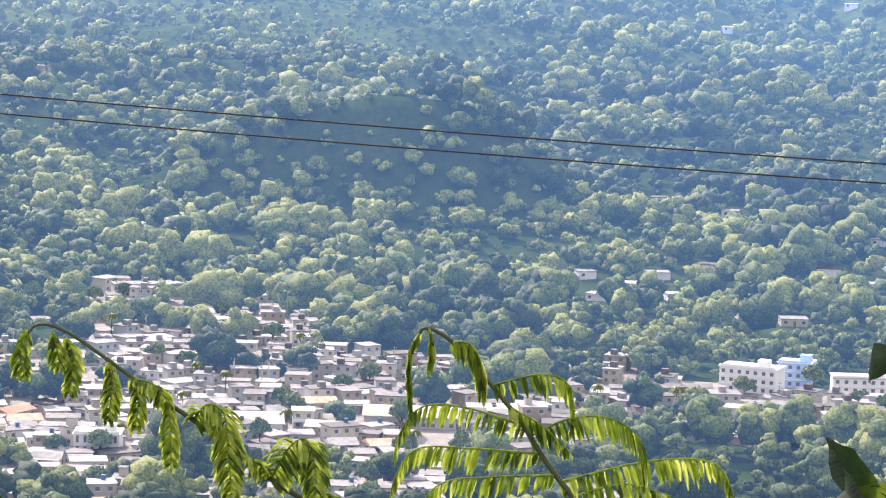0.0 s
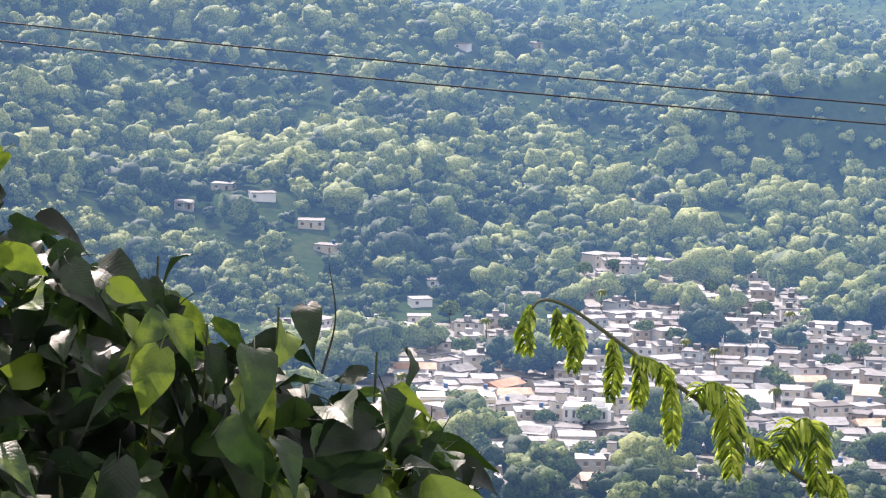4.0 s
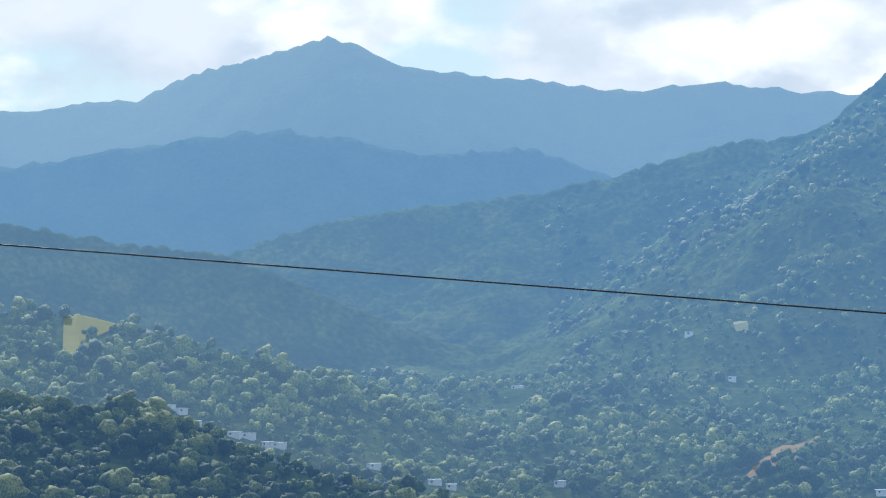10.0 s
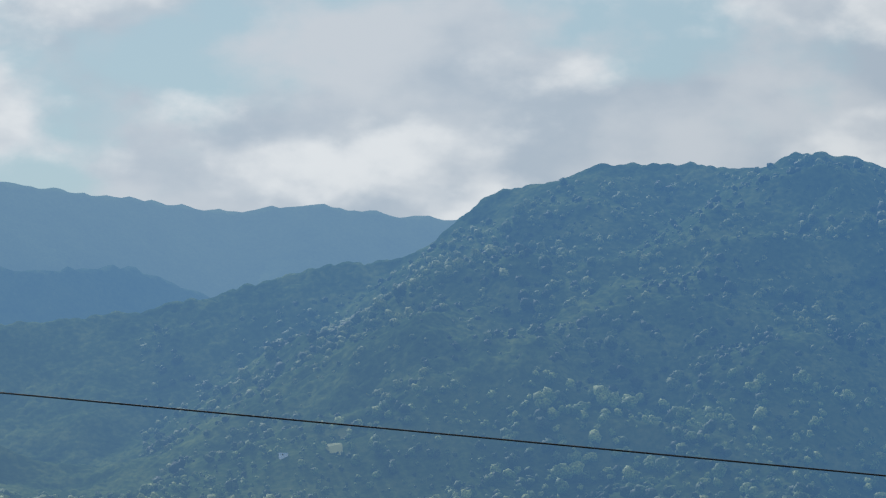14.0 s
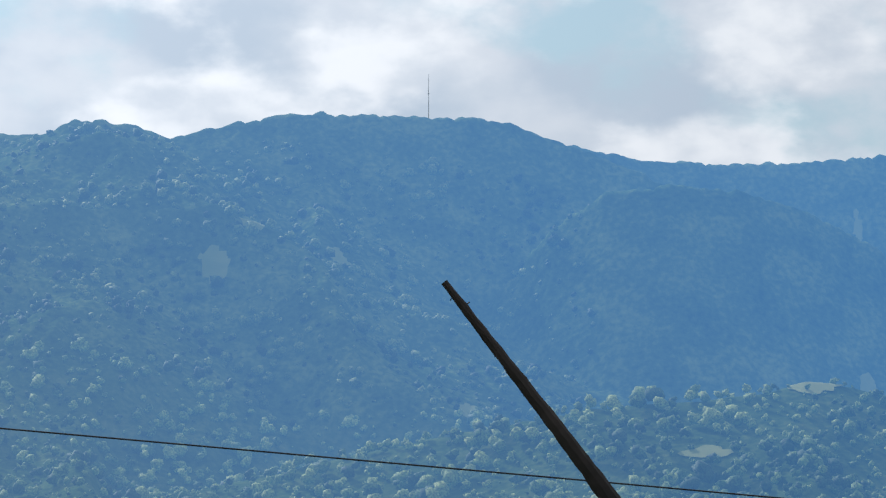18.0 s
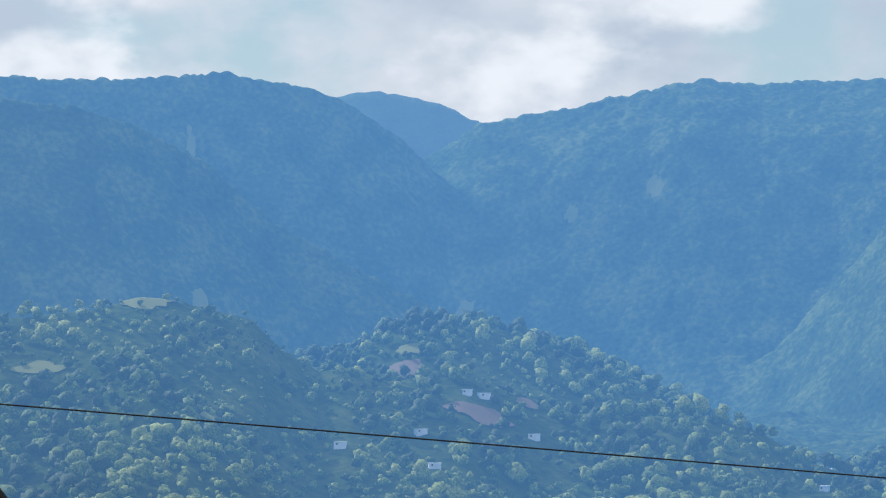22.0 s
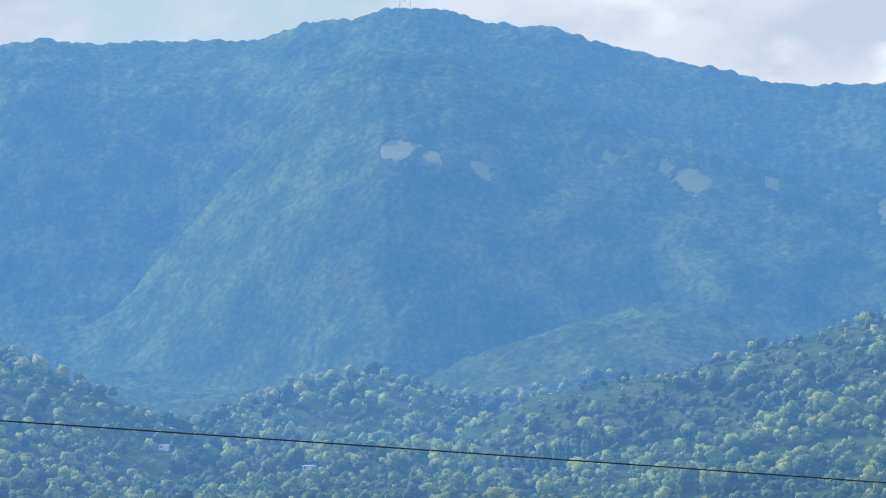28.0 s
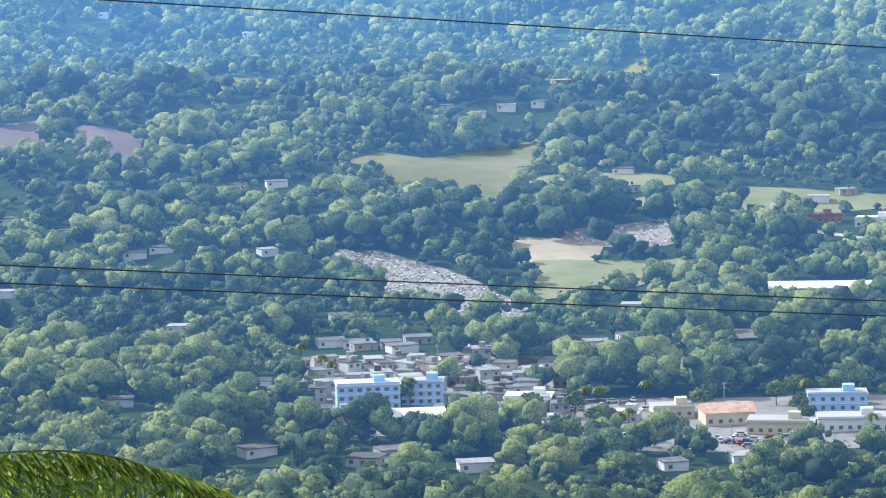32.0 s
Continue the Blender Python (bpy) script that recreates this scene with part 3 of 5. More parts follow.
def scatter(r0, r1, step, az0=23.2, az1=-40.6):
    """Jittered places at about one step from one another."""
    a, r = [], []
    for k in range(int((r1 - r0) / step)):
        rr = r0 + (k + 0.5) * step
        n = int(math.radians(az0 - az1) * rr / step)
        a.append(az1 + (np.arange(n) + rng.uniform(-0.45, 1.45, n)) * (az0 - az1) / n)
        r.append(rr + rng.uniform(-0.6, 0.6, n) * step)
    return np.concatenate(a), np.concatenate(r)


def tuft_mesh(name, centres, radii, bodies, body_radii, tones, mat, each, leaf):
    """Crowns of uneven leafy lumps round a rounded heart, with ragged leaf sprays standing out of them."""
    n, trees = len(centres), len(bodies)
    # the lumps and hearts
    c_all = np.concatenate([centres, bodies])
    r_all = np.concatenate([radii, body_radii])
    spin = rng.uniform(0, 6.283, n + trees)
    cs, sn = np.cos(spin)[:, None], np.sin(spin)[:, None]
    unit = np.stack([ICO[None, :, 0] * cs - ICO[None, :, 1] * sn, ICO[None, :, 0] * sn + ICO[None, :, 1] * cs, np.repeat(ICO[None, :, 2], n + trees, 0)], -1)
    lumpy = rng.uniform(0.66, 1.28, (n + trees, 12, 1))
    b = unit * lumpy * r_all[:, None, None] * np.array([1, 1, 0.85]) + c_all[:, None]
    own = np.tile(np.arange(trees), n // trees)
    away = centres - (bodies[own] - np.array([0, 0, 1]) * body_radii[own][:, None] * 0.4)
    away /= np.linalg.norm(away, axis=1)[:, None] + 1e-6
    nb = unit.copy()
    nb[:n] = nb[:n] * 0.75 + away[:, None] * 0.4
    nb /= np.linalg.norm(nb, axis=2)[..., None]
    # the leaf sprays
    m = n * each
    q = np.repeat(radii, each)
    out = rng.normal(size=(m, 3)) + np.repeat(away, each, 0) * 0.8
    out[:, 2] = np.abs(out[:, 2]) - 0.25
    out /= np.linalg.norm(out, axis=1)[:, None]
    at = np.repeat(centres, each, 0) + out * (q * rng.uniform(0.85, 1.12, m))[:, None] * np.array([1, 1, 0.85])
    face = out + rng.normal(size=(m, 3)) * 0.3
    face /= np.linalg.norm(face, axis=1)[:, None]
    u = np.cross(face, rng.normal(size=(m, 3)))
    u /= np.linalg.norm(u, axis=1)[:, None]
    w = np.cross(face, u)
    size = leaf * rng.uniform(0.5, 1.2, m) * np.clip(q / radii.mean(), 0.6, 1.15)
    tri = []
    for k in range(3):
        t = k * 2.094 + rng.uniform(-0.5, 0.5, m)
        tri.append(at + (u * np.cos(t)[:, None] + w * np.sin(t)[:, None]) * (size * rng.uniform(0.7, 1.5, m))[:, None])
    co = np.concatenate([np.stack(tri, 1).reshape(-1, 3), b.reshape(-1, 3)])
    faces = np.concatenate([np.arange(m * 3).reshape(-1, 3), (ICO_F[None] + (np.arange(n + trees) * 12)[:, None, None]).reshape(-1, 3) + m * 3])
    ob = mesh_object(name, co, faces, mat)
    # leaves catch the light as the rounded crown that they make up does
    round_ = out * 0.8 + face * 0.3
    round_ /= np.linalg.norm(round_, axis=1)[:, None]
    normals = ob.data.attributes.new("custom_normal", "FLOAT_VECTOR", "POINT")
    normals.data.foreach_set("vector", np.concatenate([np.repeat(round_, 3, 0), nb.reshape(-1, 3)]).astype(np.float32).ravel())
    tone = ob.data.attributes.new("tone", "FLOAT", "POINT")
    per = tones[own]
    # hearts get a darker tone, painting the shade inside the crown
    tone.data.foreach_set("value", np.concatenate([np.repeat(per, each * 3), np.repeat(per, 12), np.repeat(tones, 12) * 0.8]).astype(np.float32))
    return ob


def plant(name, r0, r1, step, size, clumps, mat, label, each=16, leaf=1.0, az0=23.2, az1=-40.6):
    az, r = scatter(r0, r1, step, az0, az1)
    z = height(az, r)
    x, y = -np.sin(np.radians(az)) * r, np.cos(np.radians(az)) * r
    stand = value_noise(x / 38, y / 38, 31) + 0.6 * value_noise(x / 160, y / 160, 32)
    tall = size * (0.5 + 1.25 * rng.uniform(0, 1, len(az)) ** 2) * (1 + 0.5 * stand)
    keep = clear_of(az, r) & in_sight(az, r, z + tall * 1.1) & (rng.uniform(0, 1, len(az)) < 1.2 + 0.25 * stand)
    az, r, z, x, y, tall = (q[keep] for q in (az, r, z, x, y, tall))
    n = len(az)
    wide = np.minimum(tall * rng.uniform(0.42, 0.66, n), 8.5)
    cs, rs = [], []
    for k in range(clumps):
        if clumps == 1:
            off, rad = np.stack([wide * 0.35 * np.cos(6.283 * tall), wide * 0.35 * np.sin(6.283 * tall), tall * 0.72], -1), tall * 0.32
        else:
            t = rng.uniform(0, 6.283, n)
            q = math.sqrt((k + 0.3) / clumps)
            d = wide * q
            up = tall * (0.45 + 0.5 * np.sqrt(np.maximum(0, 1 - 0.9 * q * q))) - 0.12 * tall + rng.uniform(-0.08, 0.08, n) * tall
            off = np.stack([np.cos(t) * d, np.sin(t) * d, up], -1)
            rad = tall * rng.uniform(0.10, 0.26, n) * (1.6 if clumps < 5 else 1.35 if clumps < 7 else 1.15)
        cs.append(np.stack([x, y, z], -1) + off)
        rs.append(rad)
    species = 0.9 * value_noise(x / 30, y / 30, 41) + 1.1 * value_noise(x / 100, y / 100, 42)
    tones = np.clip(0.5 + 0.38 * species + rng.normal(size=n) * 0.24, 0, 1)
    bodies, inner = np.stack([x, y, z + tall * 0.5], -1), np.minimum(wide, tall * 0.5) * 0.88
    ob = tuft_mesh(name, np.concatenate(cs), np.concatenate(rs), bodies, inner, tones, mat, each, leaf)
    tagged(ob, label, "woods", kind="stuff")
    print(name, n, len(ob.data.polygons))
    return ob


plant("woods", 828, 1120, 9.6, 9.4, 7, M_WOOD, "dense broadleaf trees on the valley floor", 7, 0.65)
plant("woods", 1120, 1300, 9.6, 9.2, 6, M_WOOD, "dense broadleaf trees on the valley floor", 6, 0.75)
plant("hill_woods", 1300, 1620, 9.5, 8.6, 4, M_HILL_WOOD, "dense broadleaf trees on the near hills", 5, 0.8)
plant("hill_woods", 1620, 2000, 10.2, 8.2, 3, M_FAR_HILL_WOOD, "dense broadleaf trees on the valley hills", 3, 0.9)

# the range trees emit the same painted haze
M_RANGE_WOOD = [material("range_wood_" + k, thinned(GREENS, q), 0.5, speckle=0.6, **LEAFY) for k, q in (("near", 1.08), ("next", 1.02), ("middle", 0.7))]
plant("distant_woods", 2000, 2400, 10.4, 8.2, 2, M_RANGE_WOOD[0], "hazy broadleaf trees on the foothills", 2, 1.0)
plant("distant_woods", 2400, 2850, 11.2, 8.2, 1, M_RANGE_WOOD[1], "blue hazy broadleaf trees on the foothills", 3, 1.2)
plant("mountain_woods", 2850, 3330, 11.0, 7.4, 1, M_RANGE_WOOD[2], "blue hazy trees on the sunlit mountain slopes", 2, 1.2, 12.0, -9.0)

# a stand of tall pines in the valley gap
pa = np.linspace(-31.2, -33.1, 19) + rng.uniform(-0.05, 0.05, 19)
pr = 2285 + rng.uniform(-18, 18, 19)
px_, py_, pz = -np.sin(np.radians(pa)) * pr, np.cos(np.radians(pa)) * pr, height(pa, pr)
pt = rng.uniform(17, 25, 19)
levels = [(0.45, 0.17), (0.6, 0.145), (0.74, 0.115), (0.86, 0.085), (0.96, 0.055)]
pines = tuft_mesh("pine_stand", np.concatenate([np.stack([px_, py_, pz + pt * f], -1) for f, q in levels]), np.concatenate([pt * q for f, q in levels]),
                  np.stack([px_, py_, pz + pt * 0.25], -1), pt * 0.16, np.full(19, 0.12), M_RANGE_WOOD[0], 6, 1.0)
tagged(pines, "stand of tall dark pines in the valley gap", "woods", kind="stuff")

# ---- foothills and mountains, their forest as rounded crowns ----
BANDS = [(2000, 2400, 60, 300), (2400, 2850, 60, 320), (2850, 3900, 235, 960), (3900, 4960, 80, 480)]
NAMES = ("wooded foothills with thin painted blue haze", "wooded foothills with painted blue haze", "steep forested mountains under cloud, blue with painted haze", "far mountain range, pale blue with painted haze")
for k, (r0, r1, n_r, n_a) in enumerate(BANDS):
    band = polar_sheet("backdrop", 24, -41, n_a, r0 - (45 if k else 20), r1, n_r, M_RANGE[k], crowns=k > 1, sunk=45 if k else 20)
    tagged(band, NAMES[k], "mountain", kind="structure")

# ---- cables ----
def cable(name, radius, points, label):
    cu = bpy.data.curves.new(name, "CURVE")
    cu.dimensions, cu.bevel_depth, cu.bevel_resolution = "3D", radius, 2
    s = cu.splines.new("POLY")
    s.points.add(len(points) - 1)
    for p, q in zip(s.points, points):
        p.co = (*q, 1)
    cu.materials.append(M_WIRE)
    return tagged(new(name, cu), label, "cable")


xs = np.linspace(-16, 32, 60)
cable("power_cable", 0.0075, [(x, 28, EYE + 0.085 - 0.0891 * x - 0.00019 * x * x) for x in xs], "thin black overhead power cable")
for drop in (0.0, 0.172):
    xa, xb = np.linspace(-16, 7.5, 30), np.linspace(7.5, 32, 30)
    join = -2.39058 - 0.0506 * 7.5 + 0.0014 * 7.5 ** 2
    pa = [(x, 28, EYE - drop - 2.39058 - 0.0506 * x + 0.0014 * x * x) for x in xa]
    pb = [(x, 28, EYE - drop - 2.12087 - 0.12553 * x + 0.0001 * x * x + (join + 3.0567) * max(0, (11.5 - x) / 4) ** 2) for x in xb[1:]]
    cable("power_cable", 0.0075, pa + pb, "thin black overhead power cable, one of a close pair")

# ---- building kit ----
def part(name, bm, mat, parent, label=""):
    """Links a bmesh as one mesh under a thing or under a part."""
    me = bpy.data.meshes.new(name)
    bm.to_mesh(me)
    bm.free()
    me.materials.append(mat)
    ob = new(name, me)
    ob.parent = parent
    if label:
        ob["label"] = label
    return ob


def box(x0, x1, y0, y1, z0, z1, bm=None, bevel=0.0):
    bm = bm or bmesh.new()
    made = bmesh.ops.create_cube(bm, size=1, matrix=Matrix.LocRotScale(((x0 + x1) / 2, (y0 + y1) / 2, (z0 + z1) / 2), None, (x1 - x0, y1 - y0, z1 - z0)))
    if bevel:
        edges = {e for v in made["verts"] for e in v.link_edges}
        bmesh.ops.bevel(bm, geom=list(edges), offset=bevel, segments=1, affect="EDGES")
    return bm


def drum(x, y, z0, z1, r, n=10, bm=None, r2=None):
    bm = bm or bmesh.new()
    bmesh.ops.create_cone(bm, cap_ends=True, segments=n, radius1=r, radius2=r if r2 is None else r2, depth=z1 - z0, matrix=Matrix.Translation((x, y, (z0 + z1) / 2)))
    return bm


def spot(az, r, lift=0.0):
    return (-math.sin(math.radians(az)) * r, math.cos(math.radians(az)) * r, float(height(az, r)) + lift)


M_TANK = material("blue_tank_plastic", [(0.05, 0.12, 0.25), (0.10, 0.2, 0.35)], 1.0, 0.5)
# sheet roofs, doors and trim emit a share of the painted haze
M_RUST = material("rusty_sheet_roof", [(0.30, 0.17, 0.11), (0.46, 0.30, 0.21), (0.55, 0.47, 0.40)], 0.6, 0.7, rand=True, painted_haze=0.4)
M_DOOR = material("painted_door", [(0.10, 0.07, 0.05), (0.25, 0.2, 0.16)], 1.0, 0.6, rand=True, painted_haze=0.4)
M_TRIM = material("pale_trim", [(0.55, 0.53, 0.5), (0.75, 0.74, 0.7)], 1.0, 0.7, painted_haze=0.4)


M_PALE = material("white_house_paint", [(0.52, 0.52, 0.51), (0.66, 0.66, 0.65)], 0.3, 0.7, painted_haze=0.4)


# far walls emit the painted haze in full
M_HAZY_WALL = material("hazed_white_paint", [(0.42, 0.42, 0.42), (0.58, 0.58, 0.58)], 0.3, 0.8, painted_haze=1.0)


def house(w, d, floors, rng_, roof="flat", label="", porch=False, tank=False, step=False, pale=False, hazy=False):
    """A concrete house, its front towards -y, its foot at the origin."""
    storey = 2.9
    h = storey * floors
    root = new("house", None)
    root.empty_display_size = 2
    part("wall", box(-w / 2, w / 2, -d / 2, d / 2, -2.5, h), M_HAZY_WALL if hazy else M_PALE if pale else M_WALL, root)
    if roof == "flat":
        ov = rng_.uniform(0.2, 0.7)
        top = part("roof", box(-w / 2 - ov, w / 2 + ov, -d / 2 - ov, d / 2 + ov, h, h + 0.28), M_HAZY_WALL if hazy else M_ROOF, root)
        if tank:
            part("water_tank", drum(w * 0.22, d * 0.2, h + 0.28, h + 1.7, 0.7), M_TANK, root, "blue plastic roof tank")
        if step:
            part("stair_head", box(-w * 0.3, -w * 0.02, 0, d * 0.35, h + 0.28, h + 2.6), M_WALL, root)
            part("stair_head_roof", box(-w * 0.33, 0.01 * w, -0.2, d * 0.38, h + 2.6, h + 2.78), M_ROOF, root)
    else:
        bm = bmesh.new()
        o, rise = 0.5, 1.5
        ring = [(-w / 2 - o, -d / 2 - o), (w / 2 + o, -d / 2 - o), (w / 2 + o, d / 2 + o), (-w / 2 - o, d / 2 + o)]
        low = [bm.verts.new((*p, h)) for p in ring]
        ridge = [bm.verts.new((-w / 2 * (0.45 if roof == "hip" else 1.06), 0, h + rise)), bm.verts.new((w / 2 * (0.45 if roof == "hip" else 1.06), 0, h + rise))]
        for f in ((0, 1, "b", "a"), (2, 3, "a", "b")):
            bm.faces.new([ridge[0] if k == "a" else ridge[1] if k == "b" else low[k] for k in f])
        bm.faces.new((low[1], low[2], ridge[1]))
        bm.faces.new((low[3], low[0], ridge[0]))
        bm.faces.new(low[::-1])
        part("roof", bm, M_RUST if rng_.random() < 0.6 else M_ROOF, root)
    # openings of the front and of one side, each a pane behind a proud surround
    for f in range(floors):
        n = max(2, int(w / 3.2))
        for k in range(n):
            x = -w / 2 + (k + 0.5) * w / n
            z = f * storey + 1.0
            if pale and k != 0:
                continue
            if f == 0 and k == n // 2:
                part("door", box(x - 0.5, x + 0.5, -d / 2 - 0.05, -d / 2 + 0.1, 0, 2.1), M_DOOR, root)
                continue
            win = part("window", box(x - 0.65, x + 0.65, -d / 2 - 0.04, -d / 2 + 0.1, z, z + 1.2), M_PANE, root)
            if f == floors - 1:
                part("sill", box(x - 0.8, x + 0.8, -d / 2 - 0.2, -d / 2 - 0.04, z - 0.12, z), M_TRIM, win)
        if pale:
            continue
        part("window", box(-w / 2 - 0.04, -w / 2 + 0.1, -0.8, 0.7, f * storey + 1.0, f * storey + 2.1), M_PANE, root)
        part("window", box(w / 2 - 0.1, w / 2 + 0.04, -0.8, 0.7, f * storey + 1.0, f * storey + 2.1), M_PANE, root)
    if porch:
        py = -d / 2 - 2.0
        zz = storey * (floors - 1)
        part("porch_roof" if floors == 1 else "balcony", box(-w / 2, w / 2, py, -d / 2, zz + storey - 0.2 if floors == 1 else zz - 0.15, zz + storey if floors == 1 else zz + 0.05), M_ROOF if floors == 1 else M_TRIM, root)
        for k in range(3):
            x = -w / 2 + 0.15 + k * (w - 0.3) / 2
            part("post", box(x - 0.12, x + 0.12, py + 0.05, py + 0.29, 0, storey - 0.2), M_TRIM, root)
        if floors > 1:
            part("railing", box(-w / 2, w / 2, py, py + 0.1, zz + 0.05, zz + 0.95), M_TRIM, root)
    return root


rnd = random.Random(4)
KINDS = [
    (dict(w=8, d=8, floors=1, porch=True), "low white concrete house with a flat bright roof and a porch"),
    (dict(w=9.5, d=7, floors=1, tank=True), "low concrete house with a flat roof and a blue tank"),
    (dict(w=7, d=9, floors=2, porch=True), "two-storey cream concrete house with a balcony"),
    (dict(w=8.5, d=8, floors=2, step=True), "two-storey concrete house with a stair head on its flat roof"),
    (dict(w=11, d=9, floors=1), "wide low concrete house with a flat pale roof"),
    (dict(w=11, d=8, floors=2, tank=True), "two-storey pale concrete building with a roof tank"),
    (dict(w=8, d=7, floors=1, roof="hip"), "small house with a hipped sheet-metal roof"),
    (dict(w=9, d=7, floors=1, roof="gable", porch=True), "small porch house with a weathered gabled roof"),
    (dict(w=7.5, d=9, floors=1), "narrow low concrete house with a flat stained roof"),
    (dict(w=6, d=7, floors=1), "small plain concrete house with a flat roof"),
    (dict(w=7, d=6.5, floors=2, tank=True), "narrow two-storey concrete house with a roof tank"),
    (dict(w=14, d=9, floors=1, roof="gable"), "long low shed with a gabled metal roof"),
    (dict(w=11, d=8, floors=1, pale=True), "low white house alone on the wooded slope"),
    (dict(w=8, d=8, floors=1, pale=True), "small white house alone on the wooded slope"),
    (dict(w=9, d=6, floors=1, pale=True, hazy=True), "low white house far off among hazy trees"),
    (dict(w=6.5, d=6, floors=1, pale=True, hazy=True), "small white house far off among hazy trees"),
]
PROTO, USED = [], set()
for kw, lab in KINDS:
    ob = house(rng_=rnd, **kw)
    tagged(ob, lab, "house", "houses of the town")
    PROTO.append((ob, kw))


def put_house(k, az, r, turn, sink=0.0):
    ob, kw = PROTO[k]
    x, y, z = spot(az, r, -sink)
    m = pose(x, y, z, 0, 0, az + turn)
    if k not in USED:
        USED.add(k)
        ob.matrix_basis = m
        return ob
    return copy_thing(ob, m)


WEIGHT = [0, 0, 1, 1, 2, 3, 4, 4, 5, 6, 7, 8, 8, 8, 9, 9, 9, 10, 11]
# the crowded houses have the same weak haze emission
M_WALL_MANY = material("painted_concrete_many", WALLS, 0.4, 0.8, island=True, painted_haze=0.4)
M_ROOF_MANY = material("pale_roofs_many", [(0.075, 0.075, 0.075), (0.135, 0.137, 0.14), (0.20, 0.203, 0.207), (0.31, 0.312, 0.315)], 0.5, 0.7, island=True, painted_haze=0.4)
MANY = {"walls": [], "roofs": [], "windows": []}
CUBE = np.array([(x, y, z) for x in (-0.5, 0.5) for y in (-0.5, 0.5) for z in (-0.5, 0.5)])
CUBE_F = np.array([(0, 1, 3, 2), (4, 6, 7, 5), (0, 4, 5, 1), (2, 3, 7, 6), (0, 2, 6, 4), (1, 5, 7, 3)])


def many_boxes(name, rows, mat, label, category):
    """Many boxes in one mesh: place, turn, and in the turned frame the offset and size of each."""
    a = np.array(rows)
    v = CUBE[None] * a[:, None, 7:10] + a[:, None, 4:7]
    c, s_ = np.cos(np.radians(a[:, 3]))[:, None], np.sin(np.radians(a[:, 3]))[:, None]
    v = np.stack([v[..., 0] * c - v[..., 1] * s_, v[..., 0] * s_ + v[..., 1] * c, v[..., 2]], -1) + a[:, None, :3]
    f = (CUBE_F[None] + (np.arange(len(a)) * 8)[:, None, None]).reshape(-1, 4)
    return tagged(mesh_object(name, v.reshape(-1, 3), f, mat, False), label, category, kind="stuff")


def far_house(az, r, turn):
    x, y, z = spot(az, r)
    w, d, fl = rnd.uniform(5.5, 11), rnd.uniform(6, 9), rnd.choice((1, 1, 1, 2, 2))
    hh = 2.8 * fl
    at = (x, y, z, az + turn)
    MANY["walls"].append((*at, 0, 0, hh / 2 - 1, w, d, hh + 2))
    ov = rnd.uniform(0.3, 1.0)
    MANY["roofs"].append((*at, 0, 0, hh + 0.14, w + ov, d + ov, 0.28))
    if rnd.random() < 0.4:
        MANY["roofs"].append((*at, rnd.uniform(-1.5, 1.5), rnd.uniform(-1, 1.5), hh + 1.2, 2.4, 2.6, 1.9))
    n_w = max(2, int(w / 2.8))
    for f in range(fl):
        for k in range(n_w):
            MANY["windows"].append((*at, -w / 2 + (k + 0.5) * w / n_w, -d / 2, f * 2.8 + 1.6, 1.1, 0.1, 1.1))


count = {"near": 0, "far": 0}
for a0, a1, r0, r1, keep in BUILT[:4]:
    r = r0 + 5
    while r < r1 - 4:
        a = a0 - rnd.uniform(0.05, 0.4)
        bend = rnd.uniform(-14, 14)
        while a > a1 + 0.25:
            k = rnd.choice(WEIGHT)
            w = PROTO[k][1]["w"]
            a_mid = a - math.degrees((w / 2 + 0.6) / r)
            rr = r + rnd.uniform(-2.0, 2.0)
            turn = bend + rnd.uniform(-12, 12) + rnd.choice((0, 0, 0, 35))
            if bool(built(a_mid, rr)) and all((math.radians(a_mid - q[0]) * rr) ** 2 + ((rr - q[1]) * 1.5) ** 2 > q[2] ** 2 for q in LOTS):
                if rr < 1085 and count["near"] < 255:
                    put_house(k, a_mid, rr, turn)
                    count["near"] += 1
                else:
                    far_house(a_mid, rr, turn)
                    count["far"] += 1
            a -= math.degrees((w + rnd.uniform(0.8, 4.0)) / r)
        r += rnd.uniform(11.5, 15)
print("houses", count)
many_boxes("house_walls", MANY["walls"], M_WALL_MANY, "painted concrete walls of the crowded houses behind", "houses")
many_boxes("house_roofs", MANY["roofs"], M_ROOF_MANY, "flat pale roofs of the crowded houses behind", "houses")
many_boxes("house_windows", MANY["windows"], M_PANE, "dark windows of the crowded houses behind", "houses")

for a, r in SLOPE:
    put_house(rnd.choice((0, 1, 12, 13, 12, 13, 4)), a, r, rnd.uniform(-25, 25))
for a, r in FAR:
    put_house(rnd.choice((14, 15)), a, r, rnd.uniform(-25, 25), -0.8)


